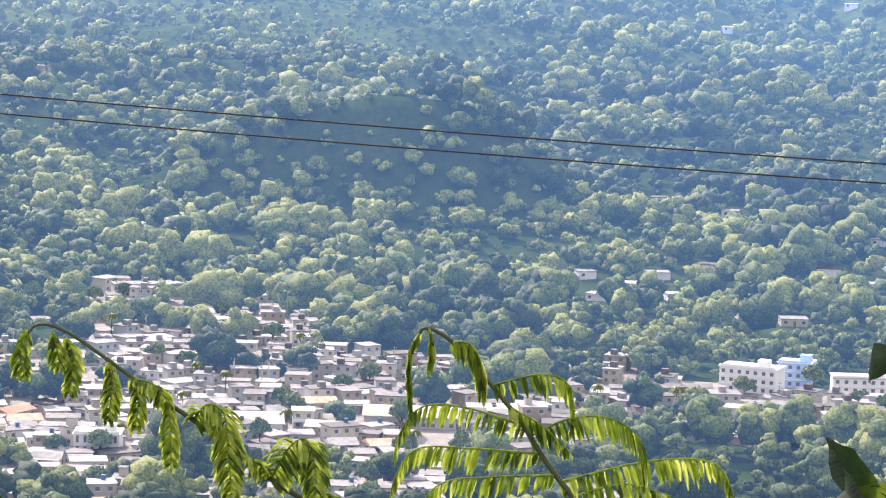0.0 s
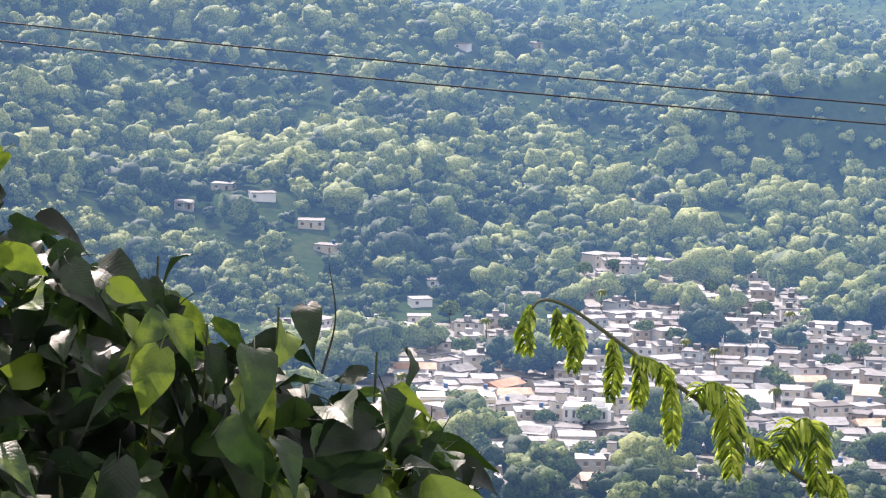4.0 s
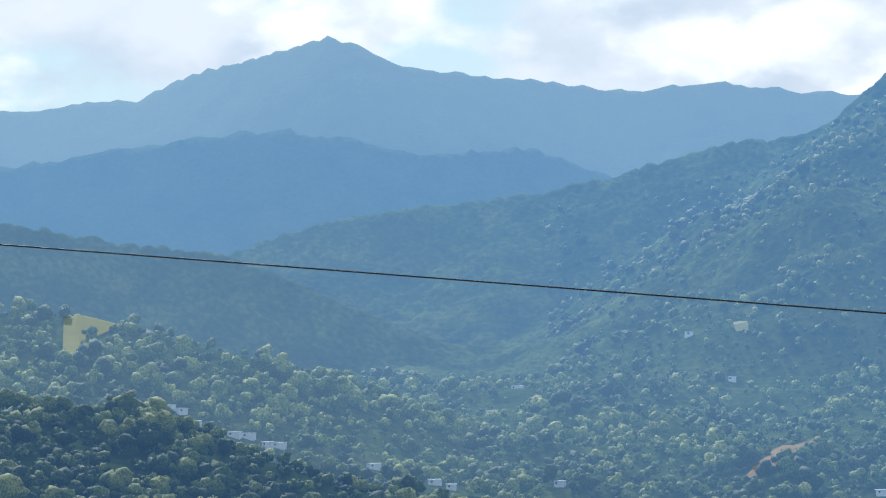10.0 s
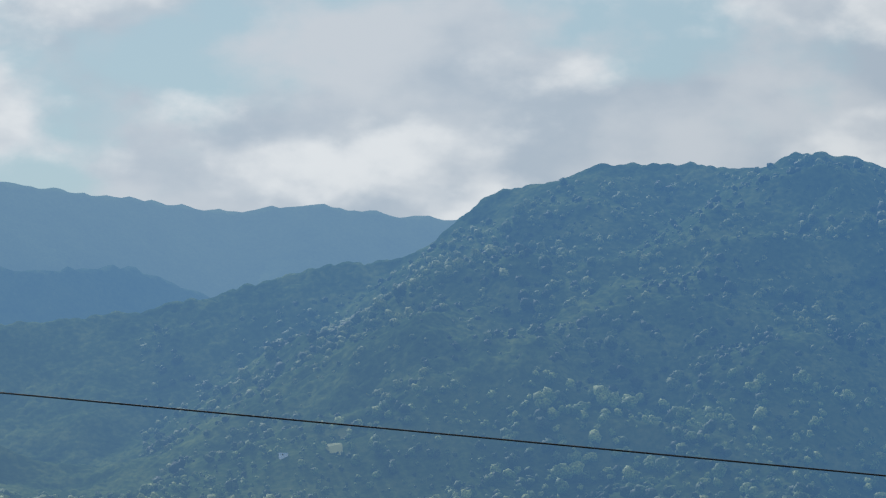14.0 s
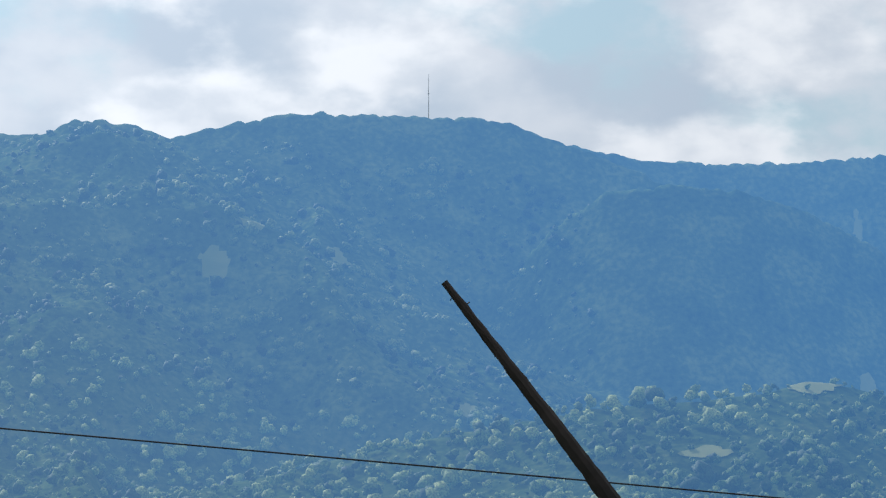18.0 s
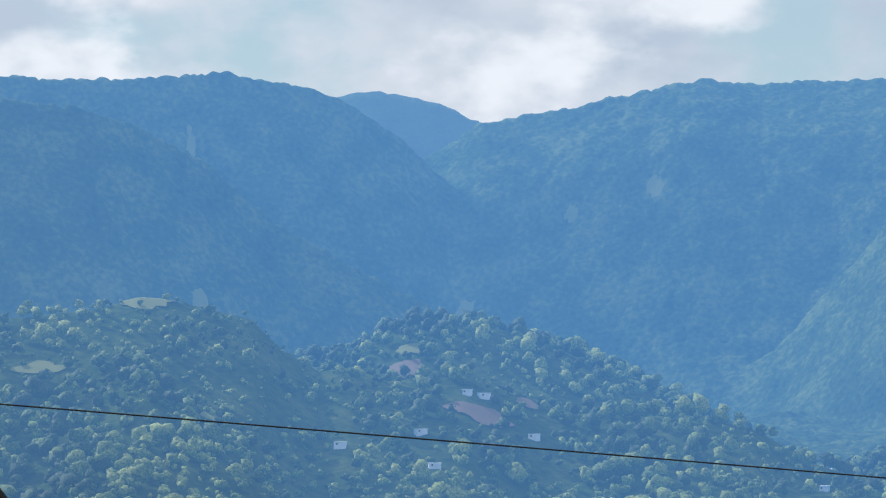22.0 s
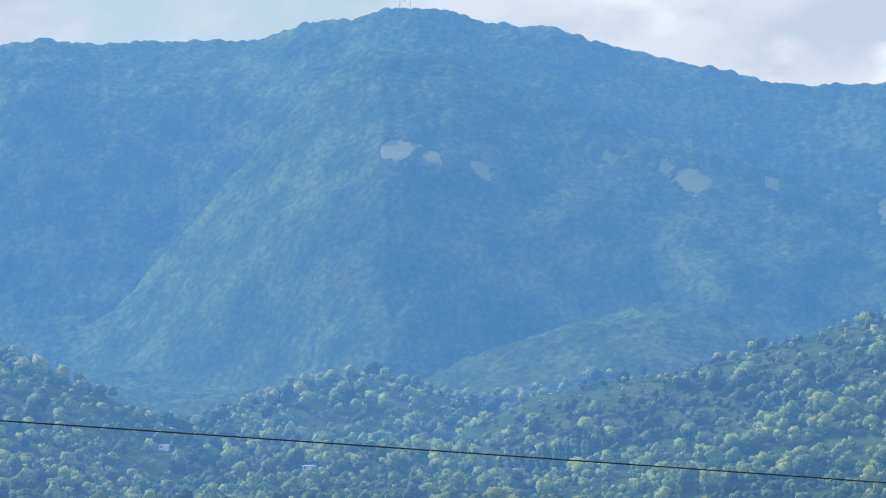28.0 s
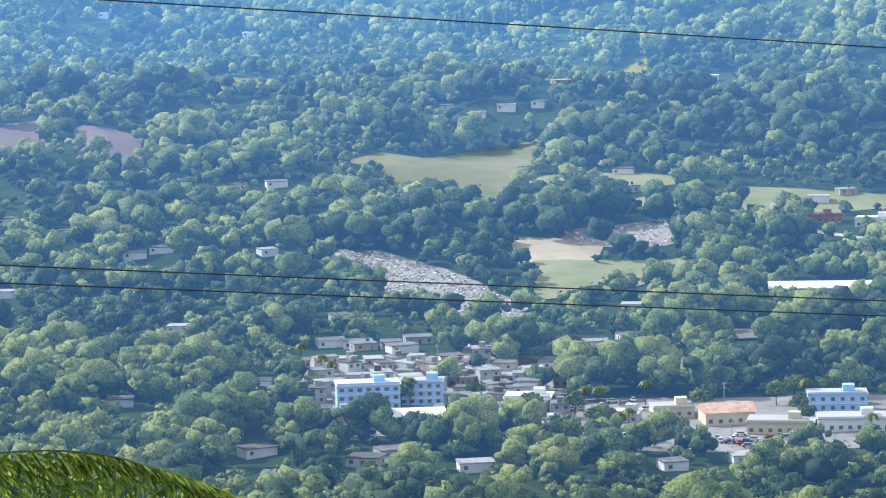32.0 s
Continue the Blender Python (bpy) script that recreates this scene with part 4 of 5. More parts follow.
# ---- open land ----
def patch(name, a0, r0, w, d, mat, label, category, lift=0.35, kind="structure", n=26, wob=0.12):
    """A rounded piece of open land that follows the hill."""
    co, faces = [], []
    rings = 8
    t = np.linspace(0, 2 * np.pi, n, endpoint=False)
    edge = 1 + wob * value_noise(np.cos(t) * 2 + a0, np.sin(t) * 2 + r0, 8)
    for k in range(rings + 1):
        f = k / rings
        aa, rr = a0 + np.degrees(np.cos(t) * w * f * edge / r0), r0 + np.sin(t) * d * f * edge
        zz = height(aa, rr) + lift
        co.append(np.stack([-np.sin(np.radians(aa)) * rr, np.cos(np.radians(aa)) * rr, zz], -1))
    for k in range(rings):
        for j in range(n):
            faces.append((k * n + j, (k + 1) * n + j, (k + 1) * n + (j + 1) % n, k * n + (j + 1) % n))
    ob = mesh_object(name, np.concatenate(co), np.array(faces), mat)
    return tagged(ob, label, category, kind=kind)


def strip(name, points, width, mat, label, lift=0.4):
    """A road along bearings and distances."""
    p = np.array(points, float)
    t = np.linspace(0, len(p) - 1, 12 * len(p))
    aa, rr = np.interp(t, range(len(p)), p[:, 0]), np.interp(t, range(len(p)), p[:, 1])
    x, y = -np.sin(np.radians(aa)) * rr, np.cos(np.radians(aa)) * rr
    dx, dy = np.gradient(x), np.gradient(y)
    ln = np.hypot(dx, dy)
    z = height(aa, rr) + lift
    lft = np.stack([x - dy / ln * width / 2, y + dx / ln * width / 2, z], -1)
    rgt = np.stack([x + dy / ln * width / 2, y - dx / ln * width / 2, z], -1)
    co = np.concatenate([lft, rgt])
    n = len(x)
    faces = np.array([(k, n + k, n + k + 1, k + 1) for k in range(n - 1)])
    return tagged(mesh_object(name, co, faces, mat), label, "road", kind="structure")


# fields, earth and roads near the town: weak painted haze emission
M_FIELD = material("dry_grass_field", [(0.09, 0.115, 0.05), (0.15, 0.155, 0.09), (0.20, 0.185, 0.125)], 0.06, 0.9, painted_haze=0.4)
M_LAWN = material("mown_grass", [(0.12, 0.15, 0.07), (0.18, 0.20, 0.11), (0.24, 0.235, 0.15)], 0.08, 0.9, painted_haze=0.4)
M_SAND = material("bare_tan_earth", [(0.26, 0.22, 0.15), (0.38, 0.33, 0.25)], 0.1, 0.9, painted_haze=0.4)
# far grass and earth: blue haze painted in as emission
M_FAR_GRASS = material("hazy_grass", [(0.10, 0.115, 0.022), (0.17, 0.165, 0.040)], 0.06, 0.9, haze_glow=(0.062, 0.105, 0.150))
M_SLOPE_GRASS = material("mountain_grass", [(0.085, 0.105, 0.018), (0.155, 0.16, 0.036)], 0.05, 0.9, painted_haze=1.0)
M_FAR_EARTH = material("hazy_earth", [(0.11, 0.075, 0.045), (0.16, 0.115, 0.075)], 0.06, 0.9, haze_glow=(0.075, 0.105, 0.150))
M_TILLED = material("hazy_tilled_earth", [(0.10, 0.066, 0.045), (0.145, 0.10, 0.07)], 0.06, 0.9, painted_haze=1.0)
M_ROAD = material("pale_concrete_road", [(0.32, 0.31, 0.28), (0.42, 0.40, 0.37)], 0.3, 0.85, painted_haze=0.4)
for a0, a1, r0, r1, keep in BUILT:
    n = 40
    az, rr = np.meshgrid(np.linspace(a0, a1, n), np.linspace(r0, r1, n), indexing="ij")
    zz = height(az, rr) + 0.25
    co = np.stack([-np.sin(np.radians(az)) * rr, np.cos(np.radians(az)) * rr, zz], -1).reshape(-1, 3)
    i, j = np.meshgrid(np.arange(n - 1), np.arange(n - 1), indexing="ij")
    k = (i * n + j).ravel()
    tagged(mesh_object("pavement", co, np.stack([k, k + 1, k + n + 1, k + n], -1), M_TOWN), "dusty pale streets and yards of the town", "pavement", kind="structure")


def plot_sheet(name, key, mat, label, category, lift=0.35):
    """Open land laid on the hill over a plot, with a ragged edge."""
    plot = PLOTS[key]
    mid_a, mid_r = sum(q[0] for q in plot) / len(plot), sum(q[1] for q in plot) / len(plot)
    rings, n = 14, len(plot) * 8
    a, r = [], []
    for k in range(n):
        p, q, f = plot[k // 8], plot[(k // 8 + 1) % len(plot)], (k % 8) / 8
        a.append(p[0] + (q[0] - p[0]) * f)
        r.append(p[1] + (q[1] - p[1]) * f)
    a, r = np.array(a), np.array(r)
    co, faces = [], []
    for k in range(rings + 1):
        f = 1.06 * k / rings
        aa, rr = mid_a + (a - mid_a) * f, mid_r + (r - mid_r) * f
        co.append(np.stack([-np.sin(np.radians(aa)) * rr, np.cos(np.radians(aa)) * rr, height(aa, rr) + lift], -1))
    for k in range(rings):
        for j in range(n):
            faces.append((k * n + j, (k + 1) * n + j, (k + 1) * n + (j + 1) % n, k * n + (j + 1) % n))
    return tagged(mesh_object(name, np.concatenate(co), np.array(faces), mat), label, category, kind="structure")


plot_sheet("field", "pitch", M_SAND, "bare tan playing field", "field")
plot_sheet("field", "lawn", M_LAWN, "mown yellow-green playing field", "field", 0.5)
plot_sheet("field", "pasture", M_FIELD, "dry sloping pasture among the woods", "field")
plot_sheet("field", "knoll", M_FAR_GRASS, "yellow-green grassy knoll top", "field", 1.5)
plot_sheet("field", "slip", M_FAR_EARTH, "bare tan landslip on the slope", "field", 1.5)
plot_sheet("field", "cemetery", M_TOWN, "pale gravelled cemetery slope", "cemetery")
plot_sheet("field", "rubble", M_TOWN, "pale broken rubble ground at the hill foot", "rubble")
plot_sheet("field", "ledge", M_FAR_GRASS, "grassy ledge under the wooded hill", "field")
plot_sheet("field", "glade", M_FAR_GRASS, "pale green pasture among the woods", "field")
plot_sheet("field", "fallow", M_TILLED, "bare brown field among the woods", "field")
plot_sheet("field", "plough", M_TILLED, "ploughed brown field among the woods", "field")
patch("field", -36.9, 1590, 70, 30, M_LAWN, "pale grassy ground beside the road", "field")
patch("field", -34.0, 1640, 45, 25, M_LAWN, "pale grassy ground under the hillside houses", "field")
strip("road", [(-32.4, 1622), (-34.0, 1606), (-35.7, 1566), (-37.4, 1508), (-39.4, 1480)], 8, M_ROAD, "pale concrete road along the hill foot")
strip("road", [(-31.6, 1200), (-31.7, 1240), (-31.9, 1285)], 6, M_ROAD, "pale street climbing out of the village")
strip("road", [(-31.9, 1040), (-32.2, 1110), (-32.0, 1190)], 9, M_ROAD, "pale street through the village")

patch("field", 5.6, 1475, 7, 25, M_SAND, "bare pale earth cut on the hillside", "earth")
patch("field", 4.9, 1440, 8, 11, M_SAND, "bare pale yard on the hillside", "earth")
patch("field", 13.9, 1560, 9, 20, M_LAWN, "yellow-green grass clearing on the hill", "field")
patch("field", -1.0, 1300, 4, 14, M_SAND, "bare pale track through the trees", "earth")

for az_, r_, w_, d_ in GRASSY:
    patch("meadow", az_, r_, w_, d_, M_SLOPE_GRASS, "hazy yellow-green grassy clearing on the wooded slope", "meadow", 1.2, wob=0.45)
for az_, r_, w_, d_ in BROWN:
    patch("field", az_, r_, w_, d_, M_TILLED, "hazy reddish brown tilled field among the woods", "field", 1.2, wob=0.3)

# cemetery: rows of white tombs
tomb = box(-0.6, 0.6, -1.1, 1.1, -0.4, 0.9)
box(-0.55, 0.55, 0.75, 1.0, 0.9, 1.9, tomb)
me = bpy.data.meshes.new("tomb")
tomb.to_mesh(me)
tomb.free()
co1 = np.array([v.co[:] for v in me.vertices])
f1 = np.array([p.vertices[:] for p in me.polygons])
az, r = scatter(1270, 1545, 3.4, -28.6, -37.4)
keep = inside(az, r, PLOTS["cemetery"]) | inside(az, r, PLOTS["rubble"]) & (rng.uniform(0, 1, len(az)) < 0.5)
az, r = az[keep], r[keep]
z = height(az, r)
n = len(az)
sc = rng.uniform(0.7, 1.4, (n, 1, 3)) * np.array([1.0, 1.0, 0.55])
v = co1[None] * sc + np.stack([-np.sin(np.radians(az)) * r, np.cos(np.radians(az)) * r, z + 0.3], -1)[:, None]
# tombs emit a share of the painted haze
M_TOMB = material("whitewashed_tomb", [(0.22, 0.21, 0.19), (0.42, 0.41, 0.39), (0.6, 0.6, 0.58)], 0.5, 0.8, island=True, painted_haze=0.4)
tagged(mesh_object("tombs", v.reshape(-1, 3), (f1[None] + (np.arange(n) * len(co1))[:, None, None]).reshape(-1, 4), M_TOMB, False), "rows of whitewashed tombs on the slope", "tombs", kind="stuff")
bpy.data.meshes.remove(me)

# ---- large buildings ----
# paints of the large buildings, each with weak painted haze emission
M_BLUE = material("pale_blue_paint", [(0.26, 0.42, 0.66), (0.36, 0.52, 0.74)], 0.3, 0.7, painted_haze=0.4)
M_WHITE = material("white_paint", [(0.55, 0.55, 0.53), (0.68, 0.68, 0.66)], 0.3, 0.7, painted_haze=0.4)
M_CREAM = material("cream_paint", [(0.46, 0.40, 0.28), (0.58, 0.51, 0.38)], 0.3, 0.7, painted_haze=0.4)
M_BRICK_RED = material("red_brown_roof", [(0.20, 0.13, 0.11), (0.30, 0.21, 0.18)], 0.4, 0.8, painted_haze=0.4)
M_GREY = material("grey_concrete", [(0.30, 0.30, 0.29), (0.42, 0.42, 0.41)], 0.3, 0.8, painted_haze=0.4)


def block(name, az, r, w, d, floors, wall, roof, label, turn=0, storey=3.0, parapet=True, gable=False, bays=None, wide=1.3, tall=1.3):
    """A large building with its rows of windows, front towards the lookout."""
    x, y, z = spot(az, r)
    root = new(name, None)
    root.matrix_basis = pose(x, y, z, 0, 0, az + turn)
    h = storey * floors
    part("wall", box(-w / 2, w / 2, -d / 2, d / 2, -3, h, bevel=0.05), wall, root)
    if gable:
        bm = bmesh.new()
        o, rise = 0.6, d * 0.2
        v = [bm.verts.new(q) for q in ((-w / 2 - o, -d / 2 - o, h), (w / 2 + o, -d / 2 - o, h), (w / 2 + o, d / 2 + o, h), (-w / 2 - o, d / 2 + o, h), (-w / 2 - o, 0, h + rise), (w / 2 + o, 0, h + rise))]
        for f in ((0, 1, 5, 4), (2, 3, 4, 5), (1, 2, 5), (3, 0, 4), (3, 2, 1, 0)):
            bm.faces.new([v[k] for k in f])
        part("roof", bm, roof, root)
    else:
        part("roof", box(-w / 2 - 0.4, w / 2 + 0.4, -d / 2 - 0.4, d / 2 + 0.4, h, h + 0.35), roof, root)
        if parapet:
            part("parapet", box(-w / 2, w / 2, -d / 2 - 0.1, -d / 2 + 0.12, h + 0.35, h + 1.0), wall, root)
            part("roof_box", box(w * 0.1, w * 0.1 + 4, -1, 3, h + 0.35, h + 2.6), wall, root)
    n = bays or int(w / 3)
    for f in range(floors):
        for k in range(n):
            cx = -w / 2 + (k + 0.5) * w / n
            zz = f * storey + 0.9
            win = part("window", box(cx - wide / 2, cx + wide / 2, -d / 2 - 0.05, -d / 2 + 0.12, zz, zz + tall), M_PANE, root)
            part("sill", box(cx - wide / 2 - 0.15, cx + wide / 2 + 0.15, -d / 2 - 0.22, -d / 2 - 0.05, zz - 0.14, zz), M_TRIM, win)
        if floors > 1 and f:
            part("ledge", box(-w / 2 - 0.1, w / 2 + 0.1, -d / 2 - 0.35, -d / 2 - 0.002, f * storey - 0.1, f * storey + 0.1), M_TRIM, root)
    return tagged(root, label, "building")


block("apartment_building", -29.75, 1096, 22, 13, 3, M_BLUE, M_WHITE, "long pale blue three-storey building with rows of windows", 4, wide=1.6)
block("apartment_building", -30.75, 1104, 15, 12, 3, M_BLUE, M_GREY, "pale blue three-storey wing with a grey roof", -4, storey=2.7)
block("warehouse", -30.6, 1064, 22, 13, 1, M_BRICK_RED, M_WHITE, "low warehouse with a bright white roof and red end walls", 3, storey=3.6, gable=True)
block("office_building", -32.7, 1085, 16, 13, 2, M_WHITE, M_WHITE, "white two-storey building with a flat roof", -6)
block("office_building", -32.6, 1052, 19, 10, 1, M_WHITE, M_GREY, "long low white building with a flat grey roof", -3, storey=3.4)
block("shop_building", -35.3, 1075, 14, 12, 1, M_CREAM, M_GREY, "low cream shop with a flat grey roof", 8, storey=3.6)
block("shop_building", -36.3, 1062, 17, 13, 1, M_CREAM, M_RUST, "cream hall with a brown gabled roof", 12, storey=4.4, gable=True)
block("shop_building", -37.3, 1042, 22, 14, 1, M_CREAM, M_GREY, "long low cream shop building", -5, storey=4.0)
block("shop_building", -38.6, 1040, 24, 14, 1, M_WHITE, M_GREY, "long low white shop building", 3, storey=4.2)
block("shop_building", -38.3, 1078, 20, 12, 2, M_BLUE, M_GREY, "pale blue two-storey shop building", 3)
block("shop_building", -34.4, 1062, 12, 10, 1, M_GREY, M_WHITE, "small grey shop with a white roof", -9, storey=3.3)
block("long_shed", -38.4, 1372, 62, 12, 1, M_GREY, M_WHITE, "very long shed with a white metal roof", 2, storey=3.6, gable=True)
block("school_building", -38.0, 1535, 22, 12, 1, M_BRICK_RED, M_BRICK_RED, "low red-brown school building", 6, storey=4.0)
block("school_building", -39.0, 1525, 17, 11, 1, M_WHITE, M_WHITE, "low white school building", -8, storey=4.2)
block("school_building", -39.6, 1545, 24, 12, 1, M_BRICK_RED, M_BRICK_RED, "low red-brown school wing", 4, storey=4.6)
block("apartment_building", -5.7, 1122, 21, 11, 3, M_WHITE, M_WHITE, "white three-storey apartment block", -18)
block("apartment_building", -6.5, 1140, 12, 10, 3, M_BLUE, M_WHITE, "pale blue three-storey apartment block", -10)
block("apartment_building", -7.7, 1118, 22, 11, 3, M_WHITE, M_GREY, "white three-storey apartment block among trees", 6, storey=2.8)
block("arcade_building", 6.2, 968, 14, 11, 2, M_WHITE, M_WHITE, "white two-storey building with tall dark arcade openings", -6, storey=3.4, bays=6, wide=0.8, tall=2.2)
block("hall", 8.6, 985, 24, 12, 2, M_CREAM, M_WHITE, "long cream hall with a pale flat roof", 4, storey=3.2)
block("hall", 3.6, 1010, 26, 14, 1, M_WHITE, M_WHITE, "long low white market hall", 2, storey=4.0, gable=True)
block("hall", 0.5, 1020, 30, 13, 1, M_GREY, M_RUST, "long hall with a brown metal roof", -3, storey=4.2, gable=True)
patch("solar_field", -36.4, 1250, 19, 14, material("dark_grey_sheet", [(0.10, 0.10, 0.11), (0.16, 0.16, 0.17)], 0.3, 0.5), "flat dark grey sheeted yard among the trees", "yard", lift=1.0)

# ---- parked cars ----
M_TYRE = material("tyre_rubber", [(0.015, 0.015, 0.015), (0.03, 0.03, 0.03)], 4.0, 0.8)
PAINT = [("white", (0.6, 0.6, 0.6)), ("grey", (0.25, 0.26, 0.28)), ("red", (0.3, 0.03, 0.03)), ("dark blue", (0.04, 0.07, 0.2))]
CARS = []
for word, c in PAINT:
    m = material("car_paint_" + word.replace(" ", "_"), [tuple(q * 0.85 for q in c), c], 1.0, 0.3, spec=0.6)
    car = new("car", None)
    part("body", box(-0.85, 0.85, -2.1, 2.1, 0.3, 0.85, bevel=0.12), m, car)
    part("cabin", box(-0.72, 0.72, -1.1, 1.4, 0.85, 1.42, bevel=0.2), M_PANE, car, "dark glazed cabin")
    part("cabin_roof", box(-0.62, 0.62, -0.85, 1.15, 1.42, 1.48), m, car)
    for sx in (-0.78, 0.78):
        for sy in (-1.3, 1.3):
            bm = bmesh.new()
            bmesh.ops.create_cone(bm, cap_ends=True, segments=12, radius1=0.32, radius2=0.32, depth=0.2, matrix=Matrix.Translation((sx, sy, 0.32)) @ Matrix.Rotation(radians(90), 4, "Y"))
            part("wheel", bm, M_TYRE, car)
    tagged(car, "parked " + word + " car on the pale yard", "car", "parked cars")
    CARS.append([car, False])
for k in range(56):
    a, r = (rnd.uniform(-34.0, -37.8), rnd.uniform(1012, 1034)) if k < 30 else (rnd.uniform(-31.6, -32.15), rnd.uniform(1045, 1190)) if k < 44 else (rnd.uniform(-33.4, -35), rnd.uniform(1078, 1104))
    x, y, z = spot(a, r, 0.5)
    c = CARS[rnd.choice((0, 0, 0, 1, 1, 2, 3))]
    m = pose(x, y, z, 0, 0, a + rnd.choice((0, 90, 75, 15)) + rnd.uniform(-6, 6))
    if c[1]:
        copy_thing(c[0], m)
    else:
        c[0].matrix_basis, c[1] = m, True

# ---- masts on the ridges ----
M_STEEL = material("galvanised_steel", [(0.30, 0.31, 0.32), (0.42, 0.43, 0.44)], 2.0, 0.5)


def crest_at(az, r0, r1):
    """Distance of the skyline between two distances."""
    r = np.arange(r0, r1, 4.0)
    return float(r[np.argmax((height(np.full(r.shape, az), r) - EYE) / r)])


def lattice(name, az, r, base, top, tall, label):
    x, y, z = spot(az, r, -2)
    root = new(name, None)
    root.matrix_basis = pose(x, y, z, 0, 0, az)
    corner = [(-1, -1), (1, -1), (1, 1), (-1, 1)]
    rod = lambda p, q, w: rod_between(p, q, w)
    for cx, cy in corner:
        part("leg", rod((cx * base / 2, cy * base / 2, 0), (cx * top / 2, cy * top / 2, tall), 0.35), M_STEEL, root)
    n = 5
    for k in range(n):
        for j in range(4):
            f0, f1 = k / n, (k + 1) / n
            w0, w1 = base + (top - base) * f0, base + (top - base) * f1
            (ax, ay), (bx, by) = corner[j], corner[(j + 1) % 4]
            part("brace", rod((ax * w0 / 2, ay * w0 / 2, f0 * tall), (bx * w1 / 2, by * w1 / 2, f1 * tall), 0.22), M_STEEL, root)
    return tagged(root, label, "mast")


def rod_between(p, q, w, w2=None, n=6):
    p, q = Vector(p), Vector(q)
    bm = bmesh.new()
    d = q - p
    bmesh.ops.create_cone(bm, cap_ends=True, segments=n, radius1=w / 2, radius2=(w if w2 is None else w2) / 2, depth=d.length,
                          matrix=Matrix.Translation((p + q) / 2) @ d.to_track_quat("Z", "Y").to_matrix().to_4x4())
    return bm


lattice("radio_mast", -29.65, crest_at(-29.65, 3600.0, 4000.0), 15, 5, 46, "steel lattice pylon on the mountain crest")
mast = new("aerial_mast", None)
mx, my, mz = spot(-6.1, crest_at(-6.1, 3150.0, 3500.0), -2)
mast.matrix_basis = pose(mx, my, mz)
part("pole", rod_between((0, 0, 0), (0, 0, 47), 0.9, 0.5), M_STEEL, mast)
part("collar", drum(0, 0, 30, 31, 0.8), M_STEEL, mast)
part("tip", rod_between((0, 0, 47), (0, 0, 52), 0.3, 0.2), M_STEEL, mast)
tagged(mast, "slender steel aerial mast on the mountain crest", "mast")

# ---- trees and poles among the houses ----
M_BARK = material("grey_bark", [(0.06, 0.05, 0.04), (0.14, 0.12, 0.10)], 2.0, 0.9)
# bluish emission paints haze over the garden crowns
M_CROWN = material("hazed_garden_foliage", GREENS, 1.1, 0.75, 0.15, 0.15, island=True, spread=0.34, detail=5.0, haze_glow=(0.018, 0.042, 0.082), through_light=0.22, speckle=1.3, tone_of_tree=True)
M_PALM = material("palm_leaf", [(0.04, 0.07, 0.02), (0.12, 0.16, 0.05)], 1.0, 0.5, 0.0, 0.4, through_light=0.3)


def garden_tree(seed, tall, wide, label):
    """A trunk that forks into limbs under a crown of many leafy clumps."""
    tr = random.Random(seed)
    root = new("tree", None)
    fork = tall * 0.4
    part("trunk", rod_between((0, 0, -0.8), (0.2, 0, fork), 0.5, 0.32, 8), M_BARK, root)
    tips = []
    for k in range(4):
        t = 6.283 * (k + tr.random() * 0.6) / 4
        tip = (math.cos(t) * wide * 0.3, math.sin(t) * wide * 0.3, tall * tr.uniform(0.6, 0.75))
        tips.append(tip)
        part("limb", rod_between((0.2, 0, fork - 0.1), tip, 0.26, 0.1, 6), M_BARK, root)
    n = 46
    u = np.array([(tr.gauss(0, 1), tr.gauss(0, 1), tr.gauss(0, 1)) for _ in range(n)])
    u /= np.linalg.norm(u, axis=1)[:, None]
    u[:, 2] = np.abs(u[:, 2]) * 1.0 - 0.25
    far_out = np.array([tr.uniform(0.55, 1.0) for _ in range(n)])
    c = u * far_out[:, None] * np.array([wide / 2, wide / 2, tall * 0.36]) + np.array([0, 0, tall * 0.66])
    rad = np.array([tr.uniform(0.09, 0.17) for _ in range(n)]) * wide
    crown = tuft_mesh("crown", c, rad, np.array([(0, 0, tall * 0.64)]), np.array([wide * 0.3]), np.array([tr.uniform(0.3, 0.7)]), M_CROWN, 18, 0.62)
    crown.parent = root
    return tagged(root, label, "tree", "garden trees")


def palm(seed, tall):
    tr = random.Random(seed)
    root = new("palm_tree", None)
    lean = Vector((tr.uniform(-0.8, 0.8), 0, tall))
    part("trunk", rod_between((0, 0, -0.8), lean, 0.36, 0.22, 8), M_BARK, root)
    for k in range(13):
        t = 6.283 * k / 13 + tr.uniform(-0.2, 0.2)
        out = Vector((math.cos(t), math.sin(t), 0))
        rise = tr.uniform(0.1, 0.8)
        bm = bmesh.new()
        side = Vector((-out.y, out.x, 0))
        rows = []
        for f in (0, 0.25, 0.5, 0.75, 1.0):
            c = lean + out * 3.0 * f + Vector((0, 0, rise * 2.2 * f - (1.2 + rise) * 2.0 * f * f))
            w = 0.55 * math.sin(math.pi * min(0.97, 0.12 + f * 0.86))
            rows.append([bm.verts.new(c + side * w + Vector((0, 0, -0.3 * w))), bm.verts.new(c), bm.verts.new(c - side * w + Vector((0, 0, -0.3 * w)))])
        for a, b in zip(rows, rows[1:]):
            bm.faces.new((a[0], a[1], b[1], b[0]))
            bm.faces.new((a[1], a[2], b[2], b[1]))
        part("leaf", bm, M_PALM, root)
    return tagged(root, "slender palm tree with drooping green leaves among the houses", "palm", "palms")


